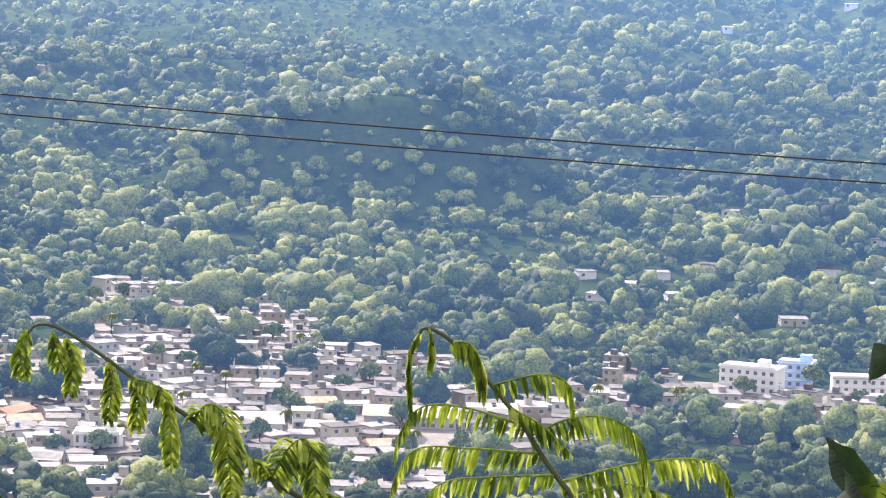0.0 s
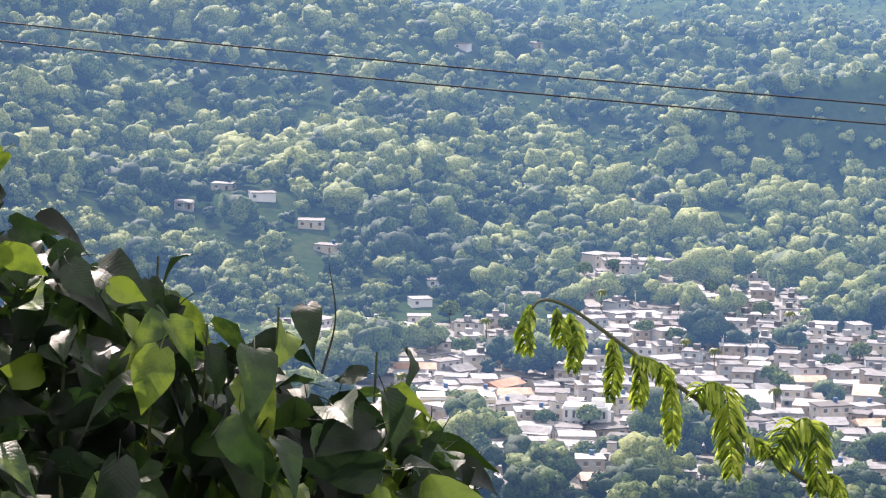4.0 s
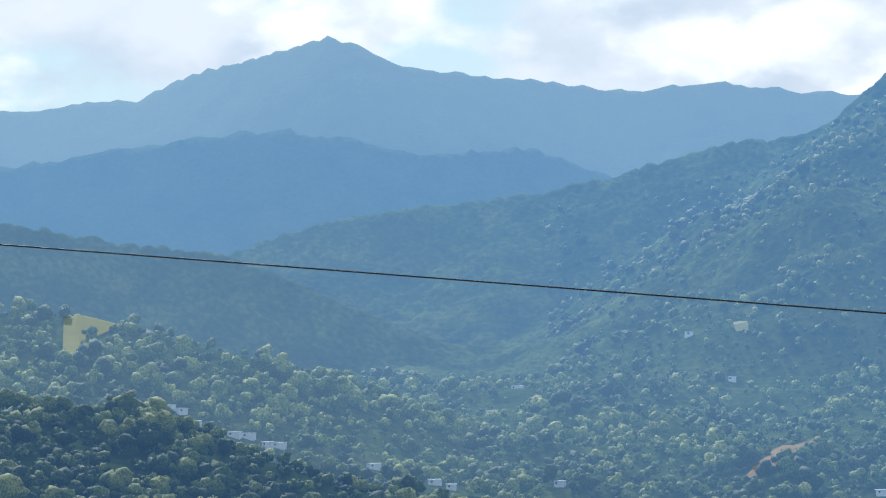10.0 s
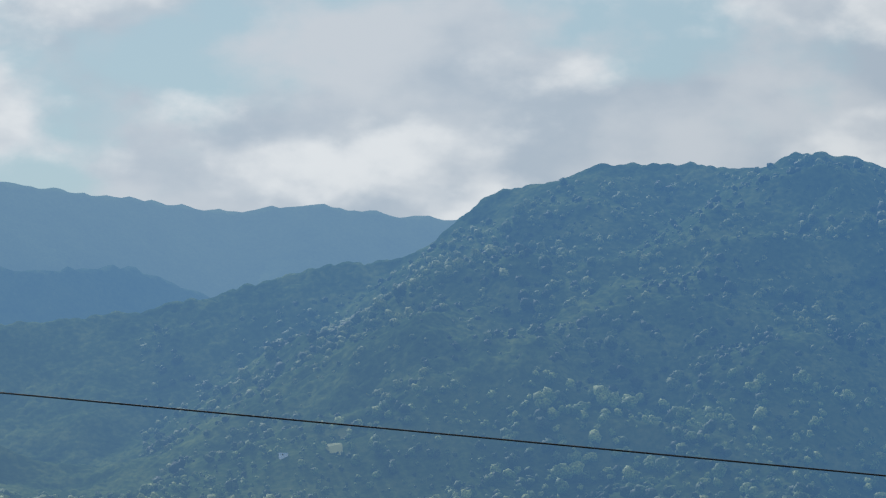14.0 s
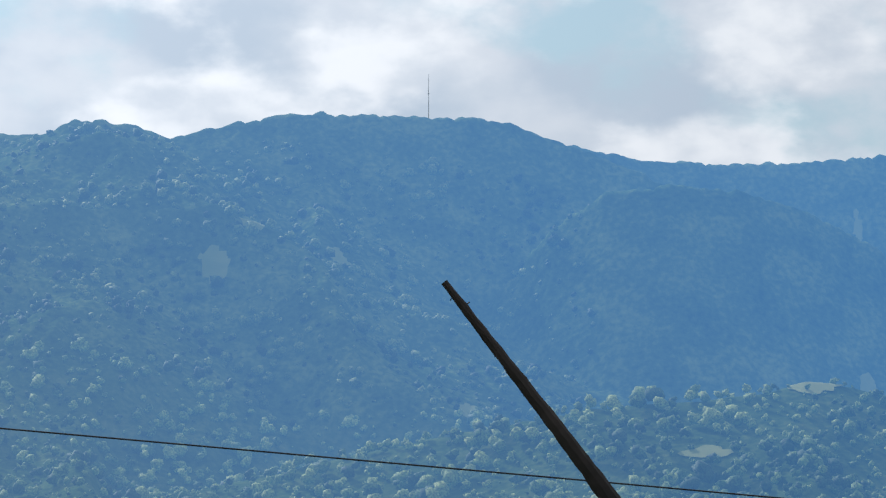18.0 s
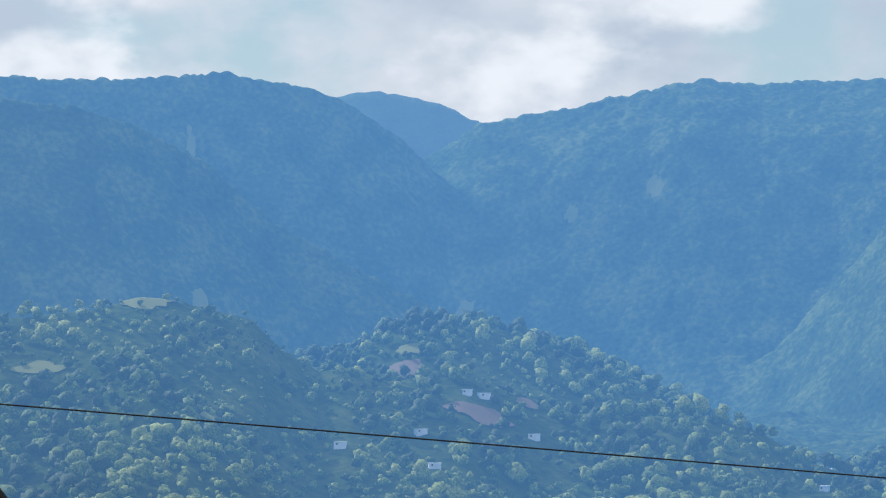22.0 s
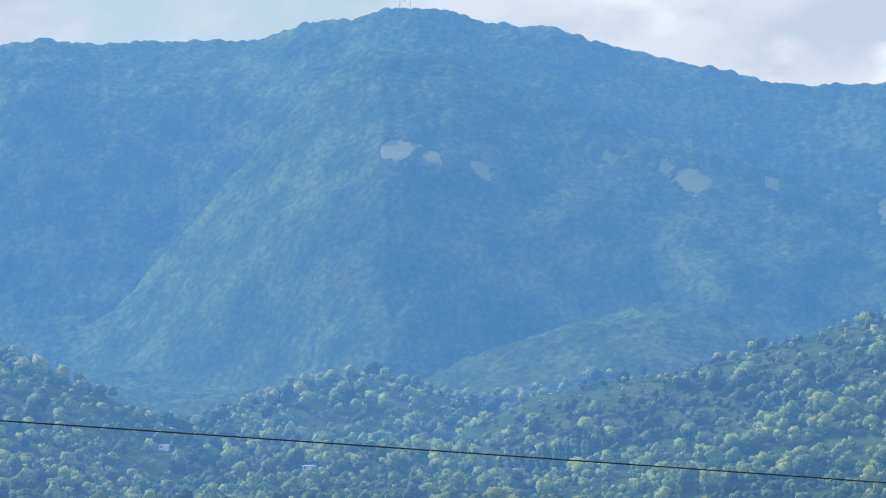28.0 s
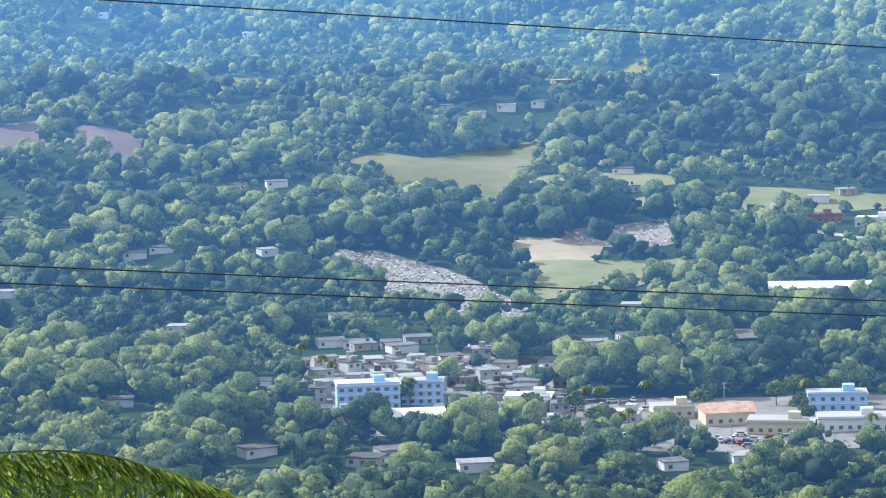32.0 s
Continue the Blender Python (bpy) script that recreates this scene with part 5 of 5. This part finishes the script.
def pole(tall):
    root = new("utility_pole", None)
    part("post", rod_between((0, 0, -0.6), (0, 0, tall), 0.34, 0.22, 8), M_GREY, root)
    part("crossarm", box(-1.1, 1.1, -0.07, 0.07, tall - 0.7, tall - 0.55), M_BARK, root)
    for x in (-0.95, 0, 0.95):
        part("insulator", drum(x, 0, tall - 0.55, tall - 0.25, 0.09, 8), M_TRIM, root)
    part("transformer", drum(0.35, 0, tall - 2.3, tall - 1.3, 0.28, 10), M_GREY, root, "grey cylindrical transformer")
    return tagged(root, "grey concrete utility pole with a crossarm", "utility pole", "poles of the town")


STOCK = [garden_tree(3, 7, 6.5, "round leafy garden tree between the houses"), garden_tree(4, 9, 7, "tall leafy garden tree between the houses"), garden_tree(5, 5.5, 6, "low spreading tree between the houses"), garden_tree(8, 11, 6, "narrow dark tall tree in the town"), palm(2, 8), palm(3, 10), pole(9.5)]
FRESH = set()
for k in range(150):
    for tries in range(30):
        zone = BUILT[rnd.choice((0, 0, 0, 0, 1, 2, 3, 4))]
        a, r = rnd.uniform(zone[1], zone[0]), rnd.uniform(zone[2], zone[3])
        if bool(built(a, r)):
            break
    j = rnd.choice((0, 0, 0, 1, 1, 2, 2, 3, 4, 5, 6, 6))
    x, y, z = spot(a, r)
    m = pose(x, y, z, 0, 0, rnd.uniform(0, 360))
    if j in FRESH:
        copy_thing(STOCK[j], m)
    else:
        FRESH.add(j)
        STOCK[j].matrix_basis = m

# ---- plants before the lookout (heights over 183 m) ----
M_FERN = material("fern_leaf", [(0.05, 0.09, 0.01), (0.15, 0.23, 0.02), (0.30, 0.38, 0.04), (0.44, 0.50, 0.09)], 90.0, 0.5, 0.0006, 0.3, island=True, through_light=0.5)
M_STALK = material("green_brown_stalk", [(0.03, 0.035, 0.015), (0.07, 0.08, 0.03)], 80.0, 0.6)
M_LEAF = material("vine_leaf", [(0.007, 0.016, 0.006), (0.012, 0.030, 0.008), (0.024, 0.055, 0.011), (0.13, 0.19, 0.02)], 30.0, 0.5, 0.003, 0.35, rand=True, through_light=0.33)
# inner leaves: the bush's inner shade put into a darker green
M_LEAF_SHADED = material("shaded_vine_leaf", [(0.003, 0.007, 0.003), (0.007, 0.016, 0.004), (0.018, 0.040, 0.006)], 30.0, 0.5, 0.003, 0.25, island=True, through_light=0.22)
M_TWIG = material("dark_dry_twig", [(0.015, 0.011, 0.009), (0.05, 0.035, 0.028)], 120.0, 0.8, 0.0005)


def veined(m, depth):
    """Sunken midrib and slanting side veins, from the leaf's own coordinates."""
    n, l = m.node_tree.nodes, m.node_tree.links
    b = n["Principled BSDF"]
    co = n.new("ShaderNodeTexCoord")
    xyz = n.new("ShaderNodeSeparateXYZ")
    l.new(co.outputs["Object"], xyz.inputs[0])

    def calc(op, a, q, r=None):
        k = n.new("ShaderNodeMath")
        k.operation = op
        for slot, v in enumerate((a, q, r)):
            if v is None:
                continue
            if isinstance(v, (int, float)):
                k.inputs[slot].default_value = v
            else:
                l.new(v, k.inputs[slot])
        return k.outputs[0]
    side = calc("ABSOLUTE", xyz.outputs["X"], None)
    slant = calc("MULTIPLY_ADD", side, 0.9, xyz.outputs["Y"])
    wave = calc("SINE", calc("MULTIPLY", slant, 38.0), None)
    veins = calc("POWER", calc("ABSOLUTE", wave, None), 0.35)
    rib = calc("MINIMUM", calc("MULTIPLY", side, 28.0), 1.0)
    relief = calc("MULTIPLY", veins, rib)
    bump = n.new("ShaderNodeBump")
    bump.inputs["Distance"].default_value = depth
    old = b.inputs["Normal"].links[0].from_socket if b.inputs["Normal"].links else None
    l.new(relief, bump.inputs["Height"])
    if old:
        l.new(old, bump.inputs["Normal"])
    l.new(bump.outputs["Normal"], b.inputs["Normal"])
    return m


veined(M_LEAF, 0.0004)
LOW = Vector((0, 0, 183.0))


def bend(points, n):
    """A smooth line through points (Catmull-Rom), n pieces between each two."""
    p = [Vector(q) for q in points]
    p = [p[0] * 2 - p[1]] + p + [p[-1] * 2 - p[-2]]
    out = []
    for i in range(1, len(p) - 2):
        for k in range(n):
            t = k / n
            a, b, c, d = p[i - 1:i + 3]
            out.append(0.5 * ((2 * b) + (c - a) * t + (2 * a - 5 * b + 4 * c - d) * t * t + (3 * b - a - 3 * c + d) * t ** 3))
    return out + [p[-2]]


def stalk_mesh(line, r0, r1, sides=6, bm=None):
    """A tapered round stalk along a line."""
    bm = bm or bmesh.new()
    rings = []
    for i, q in enumerate(line):
        d = (line[min(i + 1, len(line) - 1)] - line[max(i - 1, 0)]).normalized()
        u = d.orthogonal().normalized()
        w = d.cross(u)
        r = r0 + (r1 - r0) * i / (len(line) - 1)
        rings.append([bm.verts.new(q + (u * math.cos(t) + w * math.sin(t)) * r) for t in (6.2832 * k / sides for k in range(sides))])
    for a, b in zip(rings, rings[1:]):
        for k in range(sides):
            try:
                bm.faces.new((a[k], a[(k + 1) % sides], b[(k + 1) % sides], b[k]))
            except ValueError:
                pass
    return bm


def leaflet(bm, root, out, side, length, width, curl):
    """One small blade: three cross-rows, folded along its rib and curling down."""
    out, side = out.normalized(), side.normalized()
    up = side.cross(out)
    rows = []
    for f, w in ((0.0, 0.35), (0.35, 1.0), (0.7, 0.85), (1.0, 0.12)):
        c = root + out * length * f - up * 0 + Vector((0, 0, -1)) * curl * length * f * f
        rows.append([bm.verts.new(c - side * width * w / 2 + up * width * 0.12 * w), bm.verts.new(c), bm.verts.new(c + side * width * w / 2 + up * width * 0.12 * w)])
    for a, b in zip(rows, rows[1:]):
        bm.faces.new((a[0], a[1], b[1], b[0]))
        bm.faces.new((a[1], a[2], b[2], b[1]))


def pinna(parent, points, length, width, gap, hang, seed, both=True, deep=1):
    """A side branch of a frond with its rows of leaflets, which hang as they wilt."""
    rr = random.Random(seed)
    line = bend([LOW + Vector(q) for q in points], 14)
    bm = stalk_mesh(line, 0.0011, 0.0005, 5)
    walked, at, total = 0.0, 0.0, sum((b - a).length for a, b in zip(line, line[1:]))
    down = Vector((0, 0, -1))
    for a, b in zip(line, line[1:]):
        walked += (b - a).length
        while at < walked:
            f = at / total
            d = (b - a).normalized()
            size = 0.66 * length * (0.45 + 0.85 * math.sin(math.pi * min(1, 0.16 + 0.8 * f))) * rr.uniform(0.85, 1.15)
            across = Vector((d.z, 0, -d.x)) if abs(d.z) > 0.6 else Vector((0, 1, 0))
            for s in ((1, -1) if both else (1,)):
                out = across * s * (1 - hang) * rr.uniform(0.7, 1.2) + down * hang * rr.uniform(0.8, 1.2) + d * (0.35 if deep == 1 else 0.14) + Vector((0, rr.uniform(-0.3, 0.3), 0))
                side = d * 0.9 + Vector((0, s * 0.5, 0)) + Vector((rr.uniform(-0.2, 0.2), 0, rr.uniform(-0.2, 0.2)))
                side = side - out * (side.dot(out) / out.length_squared)
                for row in range(deep):
                    root = a + (b - a) * rr.random() + out.normalized() * size * 0.62 * row + Vector((0, rr.uniform(-0.002, 0.002), -0.0012 * row * row))
                    leaflet(bm, root, out + down * 0.2 * row, side, size, 0.78 * width * rr.uniform(0.7, 1.15), rr.uniform(0.2, 0.7))
            at += 0.72 * gap * rr.uniform(0.85, 1.15)
    for f in bm.faces:
        f.smooth = True
    return part("pinna", bm, M_FERN, parent)


def frond(label, spine, thick, pinnae, deep=1):
    root = new("fern_frond", None)
    foot = spine[-1]
    line = bend([LOW + Vector(q) for q in spine] + [LOW + Vector(foot) + Vector((0.05, 0.01, -0.12)), LOW + Vector(foot) + Vector((0.1, 0.02, -0.5)), Vector((foot[0] + 0.12, foot[1] + 0.05, float(height(0, 2.5)) - 0.05))], 8)
    part("stalk", stalk_mesh(line, thick * 0.45, thick * 1.3, 7), M_STALK, root, "dark green-brown stalk")
    for k, (pts, length, width, gap, hang) in enumerate(pinnae):
        pinna(root, pts, length, width, gap, hang, k + 3, deep=deep)
    return tagged(root, label, "fern")


frond("drooping green fern frond with wilted hanging pinnae",
      [(-0.330, 2.479, 1.613), (-0.319, 2.480, 1.626), (-0.299, 2.483, 1.622), (-0.271, 2.486, 1.604), (-0.235, 2.489, 1.578), (-0.203, 2.492, 1.556), (-0.166, 2.495, 1.531), (-0.129, 2.497, 1.502), (-0.079, 2.499, 1.471), (-0.014, 2.500, 1.428)], 0.0024,
      [([(-0.327, 2.479, 1.622), (-0.331, 2.47, 1.605), (-0.328, 2.475, 1.585)], 0.0082, 0.004, 0.0022, 0.35),
       ([(-0.307, 2.482, 1.620), (-0.303, 2.475, 1.61), (-0.300, 2.478, 1.592)], 0.0082, 0.004, 0.0022, 0.35),
       ([(-0.296, 2.483, 1.616), (-0.289, 2.475, 1.60), (-0.293, 2.478, 1.572)], 0.0082, 0.004, 0.0022, 0.35),
       ([(-0.262, 2.487, 1.597), (-0.259, 2.478, 1.58), (-0.262, 2.48, 1.550)], 0.0082, 0.004, 0.0022, 0.35),
       ([(-0.244, 2.489, 1.586), (-0.238, 2.48, 1.57), (-0.241, 2.484, 1.543)], 0.0082, 0.004, 0.0022, 0.35),
       ([(-0.244, 2.489, 1.584), (-0.225, 2.48, 1.58), (-0.212, 2.484, 1.562)], 0.0082, 0.004, 0.0022, 0.35),
       ([(-0.217, 2.491, 1.567), (-0.213, 2.483, 1.55), (-0.212, 2.485, 1.514)], 0.0082, 0.004, 0.0022, 0.35),
       ([(-0.195, 2.493, 1.552), (-0.183, 2.48, 1.566), (-0.170, 2.48, 1.558), (-0.166, 2.484, 1.522), (-0.163, 2.487, 1.492)], 0.0135, 0.0044, 0.0022, 0.35),
       ([(-0.158, 2.496, 1.526), (-0.150, 2.485, 1.524), (-0.135, 2.487, 1.512)], 0.0082, 0.004, 0.0022, 0.35),
       ([(-0.133, 2.497, 1.503), (-0.118, 2.485, 1.532), (-0.104, 2.483, 1.539), (-0.097, 2.487, 1.515), (-0.096, 2.49, 1.480)], 0.0135, 0.0044, 0.0022, 0.35),
       ([(-0.097, 2.498, 1.485), (-0.084, 2.49, 1.494), (-0.074, 2.49, 1.467)], 0.0082, 0.004, 0.0022, 0.35)], deep=2)
frond("arching green fern frond with comb-like hanging leaflets",
      [(-0.019, 2.400, 1.635), (-0.011, 2.400, 1.644), (0.009, 2.400, 1.634), (0.036, 2.400, 1.606), (0.063, 2.399, 1.574), (0.083, 2.399, 1.544), (0.106, 2.398, 1.515), (0.140, 2.396, 1.473)], 0.0026,
      [([(-0.016, 2.400, 1.640), (-0.023, 2.39, 1.625), (-0.021, 2.395, 1.574)], 0.0096, 0.0055, 0.0024, 0.75),
       ([(-0.009, 2.400, 1.644), (-0.006, 2.39, 1.635), (-0.008, 2.395, 1.612)], 0.0104, 0.0055, 0.0024, 0.7),
       ([(0.009, 2.400, 1.634), (0.022, 2.392, 1.634), (0.031, 2.392, 1.62), (0.033, 2.396, 1.594)], 0.018, 0.007, 0.003, 0.7),
       ([(0.040, 2.400, 1.601), (0.079, 2.393, 1.612), (0.099, 2.392, 1.604), (0.103, 2.394, 1.58), (0.099, 2.396, 1.562)], 0.0144, 0.0055, 0.0062, 0.8),
       ([(0.067, 2.399, 1.570), (0.023, 2.392, 1.584), (-0.011, 2.390, 1.585), (-0.028, 2.392, 1.565), (-0.034, 2.395, 1.54)], 0.0144, 0.0055, 0.0064, 0.82),
       ([(0.081, 2.399, 1.549), (0.024, 2.392, 1.553), (-0.015, 2.390, 1.552), (-0.031, 2.393, 1.53), (-0.036, 2.395, 1.508)], 0.0152, 0.0055, 0.0064, 0.82),
       ([(0.070, 2.399, 1.562), (0.100, 2.393, 1.578), (0.132, 2.388, 1.580), (0.156, 2.386, 1.562), (0.158, 2.389, 1.528)], 0.0168, 0.0055, 0.0062, 0.78),
       ([(0.092, 2.398, 1.533), (0.042, 2.392, 1.531), (0.003, 2.390, 1.525), (-0.018, 2.394, 1.495)], 0.0144, 0.0055, 0.0066, 0.82),
       ([(0.095, 2.398, 1.528), (0.163, 2.388, 1.548), (0.212, 2.383, 1.548), (0.229, 2.383, 1.517), (0.231, 2.385, 1.50)], 0.0168, 0.0055, 0.0064, 0.8),
       ([(0.054, 2.399, 1.585), (0.080, 2.392, 1.572), (0.102, 2.390, 1.552)], 0.0136, 0.0055, 0.006, 0.8),
       ([(0.104, 2.398, 1.516), (0.142, 2.39, 1.529), (0.181, 2.388, 1.521)], 0.0136, 0.0055, 0.0062, 0.82)])
BROAD = [(0.86, 2.44, 1.508), (0.93, 2.42, 1.526), (0.99, 2.395, 1.536), (1.05, 2.37, 1.535), (1.10, 2.345, 1.522), (1.15, 2.32, 1.487), (1.19, 2.30, 1.44)]
ribs = []
for k, q in enumerate(bend([Vector(q) for q in BROAD], 4)[:-3]):
    for s in (1, -1):
        end = q + Vector((0.055 * s + 0.05, -0.03 * s, -0.10))
        ribs.append(([tuple(q), tuple(q.lerp(end, 0.5) + Vector((0.014 * s, -0.01 * s, 0.02))), tuple(end)], 0.0135, 0.0034, 0.0042, 0.2))
frond("broad green fern frond with fine parallel leaflets", BROAD, 0.0011, ribs)


# ---- vine bush ----
def leaf_mesh(seed):
    """A heart-shaped vine leaf 1 long, tip towards -y, folded along the rib, drooping, with its stalk."""
    rr = random.Random(seed)
    bm = bmesh.new()
    droop, fold, twist = rr.uniform(0.15, 1.0), rr.uniform(0.05, 0.5), rr.uniform(-0.5, 0.5)
    rows = []
    for f, w in ((-0.03, 0.20), (0.06, 0.46), (0.2, 0.66), (0.36, 0.71), (0.54, 0.60), (0.72, 0.38), (0.87, 0.15), (1.0, 0.012)):
        row = []
        for s in (-1, -0.5, 0, 0.5, 1):
            wav = 0.035 * math.sin(f * 13 + s * 3 + seed) * (0.3 + abs(s))
            back = 0.09 * abs(s) if f < 0.1 else 0
            z = -droop * f * f + fold * abs(s) * w * 0.5 + wav + twist * s * w * f
            row.append(bm.verts.new((s * w / 2, -f + back, z)))
        rows.append(row)
    for a, b in zip(rows, rows[1:]):
        for k in range(4):
            bm.faces.new((a[k], a[k + 1], b[k + 1], b[k]))
    stalk_mesh([Vector((0, 0, 0)), Vector((0, 0.16, 0.03)), Vector((0.02, 0.36, 0.02))], 0.012, 0.009, 4, bm)
    for f in bm.faces:
        f.smooth = True
    me = bpy.data.meshes.new("leaf")
    bm.to_mesh(me)
    bm.free()
    me.materials.append(M_LEAF)
    return me


LEAVES = [leaf_mesh(k) for k in range(7)]
# the bush's crest seen from the lookout: bearing, dip below the level
CREST = [(21.5, -7.4), (20.5, -6.9), (19.5, -6.5), (18.4, -6.7), (17.8, -6.3), (17.4, -5.9), (17.1, -7.4), (16.5, -7.7), (15.6, -7.7), (14.8, -8.1), (14.1, -8.3), (13.5, -8.9), (13.1, -9.5), (12.5, -9.2), (11.8, -9.1), (11.4, -9.9), (10.9, -10.3), (10.3, -9.9), (9.5, -10.3), (9.0, -10.8), (8.7, -11.5)]
CREST_A, CREST_E = [c[0] for c in CREST][::-1], [c[1] for c in CREST][::-1]


def leaf_spot(rr, rim):
    a = rr.uniform(8.7, 21.5)
    top = float(np.interp(a, CREST_A, CREST_E))
    e = top - (rr.uniform(0.05, 0.5) if rim else 0.15 + rr.random() ** 0.9 * (top + 13.2))
    d = rr.uniform(4.4, 5.1) if rim else rr.uniform(4.3, 5.5)
    return Vector((-math.sin(radians(a)) * d, math.cos(radians(a)) * d, EYE + math.tan(radians(e)) * d)), a


def leaf_pose(rr, at, size):
    face = Euler((radians(rr.uniform(-30, 75)), radians(rr.gauss(0, 45)), radians(rr.gauss(0, 80))))
    return Matrix.LocRotScale(at, face, (size, size, size))


bush = new("vine_bush", None)
bush.matrix_basis = pose(-1.3, 4.7, float(height(15, 4.9)))
inv = bush.matrix_basis.inverted()
rr = random.Random(12)
for k in range(280):
    at, a = leaf_spot(rr, k % 5 == 0)
    ob = new("leaf", LEAVES[rr.randrange(7)])
    ob.parent = bush
    ob.matrix_basis = inv @ leaf_pose(rr, at, rr.uniform(0.045, 0.105))
# shoots that stand over the rest, with a few leaves each
SHOOTS = [(17.35, -5.95, 0.5), (19.6, -6.4, 0.3), (15.8, -7.4, 0.3), (14.2, -7.8, 0.35), (12.0, -8.7, 0.3), (10.2, -9.5, 0.3), (18.6, -6.6, 0.3), (13.3, -9.0, 0.25)]
for a, e, long in SHOOTS:
    d = 4.75
    tip = Vector((-math.sin(radians(a)) * d, math.cos(radians(a)) * d, EYE + math.tan(radians(e)) * d))
    foot = Vector((tip.x * 0.98 + 0.06, tip.y, float(height(a, d)) - 0.05))
    line = bend([foot, foot.lerp(tip, 0.4) + Vector((0.05, -0.1, 0)), foot.lerp(tip, 0.75) + Vector((-0.03, 0, 0)), tip], 6)
    part("stem", stalk_mesh([inv @ q for q in line], 0.009, 0.0018, 6), M_STALK, bush, "thin brown-green stem")
    for k in range(7):
        q = tip - Vector((0, 0, long * (k / 7) ** 1.2)) + Vector((rr.uniform(-0.05, 0.05), rr.uniform(-0.08, 0.02), 0))
        ob = new("leaf", LEAVES[rr.randrange(7)])
        ob.parent = bush
        ob.matrix_basis = inv @ leaf_pose(rr, q, rr.uniform(0.04, 0.085))
# bare twigs that stand out of the leaves
for a, e, a2, e2 in ((11.1, -7.9, 11.2, -9.9), (17.3, -5.3, 17.35, -6.2)):
    ends = [Vector((-math.sin(radians(q)) * 4.6, math.cos(radians(q)) * 4.6, EYE + math.tan(radians(w)) * 4.6)) for q, w in ((a2, e2), (a, e))]
    mid = ends[0].lerp(ends[1], 0.5) + Vector((0.015, 0, 0))
    part("twig", stalk_mesh([inv @ q for q in bend([ends[0], mid, ends[1]], 6)], 0.0022, 0.0006, 5), M_TWIG, bush, "bare thin twig")
# the dense inner leaves, painted darker in place of the shade within the bush
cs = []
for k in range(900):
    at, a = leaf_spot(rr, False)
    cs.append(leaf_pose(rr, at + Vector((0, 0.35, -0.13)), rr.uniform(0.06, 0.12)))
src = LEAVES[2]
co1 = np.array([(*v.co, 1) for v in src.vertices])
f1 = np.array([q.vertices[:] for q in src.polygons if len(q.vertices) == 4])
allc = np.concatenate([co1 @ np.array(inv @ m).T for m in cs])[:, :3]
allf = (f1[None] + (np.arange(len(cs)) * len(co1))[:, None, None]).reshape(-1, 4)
inner = mesh_object("inner_leaves", allc, allf, M_LEAF_SHADED)
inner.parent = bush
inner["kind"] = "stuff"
tagged(bush, "dense dark green vine bush with broad heart-shaped leaves", "bush")

# a small broad-leaved plant at the other side of the ferns
weed = new("leafy_weed", None)
weed.matrix_basis = pose(0.62, 4.2, float(height(-8.3, 4.2)))
inv = weed.matrix_basis.inverted()
for a, e, size in ((-7.5, -11.0, 0.09), (-7.9, -10.9, 0.10), (-8.3, -10.9, 0.10), (-7.7, -11.3, 0.10), (-8.2, -11.4, 0.10), (-8.15, -5.9, 0.03), (-8.2, -8.7, 0.075)):
    d = 4.2
    at = Vector((-math.sin(radians(a)) * d, math.cos(radians(a)) * d, EYE + math.tan(radians(e)) * d))
    ob = new("leaf", LEAVES[rr.randrange(7)])
    ob.parent = weed
    ob.matrix_basis = inv @ leaf_pose(rr, at, size)
top = Vector((math.sin(radians(8.25)) * 4.2, 4.16, EYE + math.tan(radians(-5.8)) * 4.2))
part("stem", stalk_mesh([inv @ q for q in bend([Vector((0.68, 4.2, float(height(-8.3, 4.2)) - 0.05)), Vector((0.66, 4.2, 183.9)), top], 8)], 0.006, 0.0015, 6), M_STALK, weed, "thin green stem")
tagged(weed, "small dark broad-leaved plant beside the ferns", "plant")

# ---- bare stick close by ----
stick = new("dry_stick", None)
line = bend([LOW + Vector(q) for q in ((0.117, 1.193, 2.062), (0.135, 1.191, 2.0385), (0.153, 1.189, 2.015), (0.171, 1.186, 1.991), (0.200, 1.181, 1.951), (0.26, 1.172, 1.870), (0.33, 1.16, 1.75), (0.42, 1.15, 1.50), (0.50, 1.15, 1.0), (0.53, 1.15, float(height(-25, 1.2)) - 183.05))], 10)
bm = stalk_mesh(line[:46], 0.0014, 0.0043, 9)
stalk_mesh(line[45:], 0.0043, 0.007, 9, bm)
for i, v in enumerate(bm.verts):
    v.co += Vector((noise.noise(v.co * 300), noise.noise(v.co * 300 + Vector((9, 0, 0))), noise.noise(v.co * 300 + Vector((0, 9, 0))))) * 0.0004
part("shaft", bm, M_TWIG, stick)
bm = bmesh.new()
for q in line[2:40:2]:
    t = rr.uniform(0, 6.28)
    stalk_mesh([q, q + Vector((math.cos(t) * 0.003, 0, math.sin(t) * 0.003))], 0.0006, 0.0002, 4, bm)
part("bark_fibres", bm, M_TWIG, stick, "short ragged fibres of bark")
tagged(stick, "dark dry bare stick with a ragged tip", "stick")
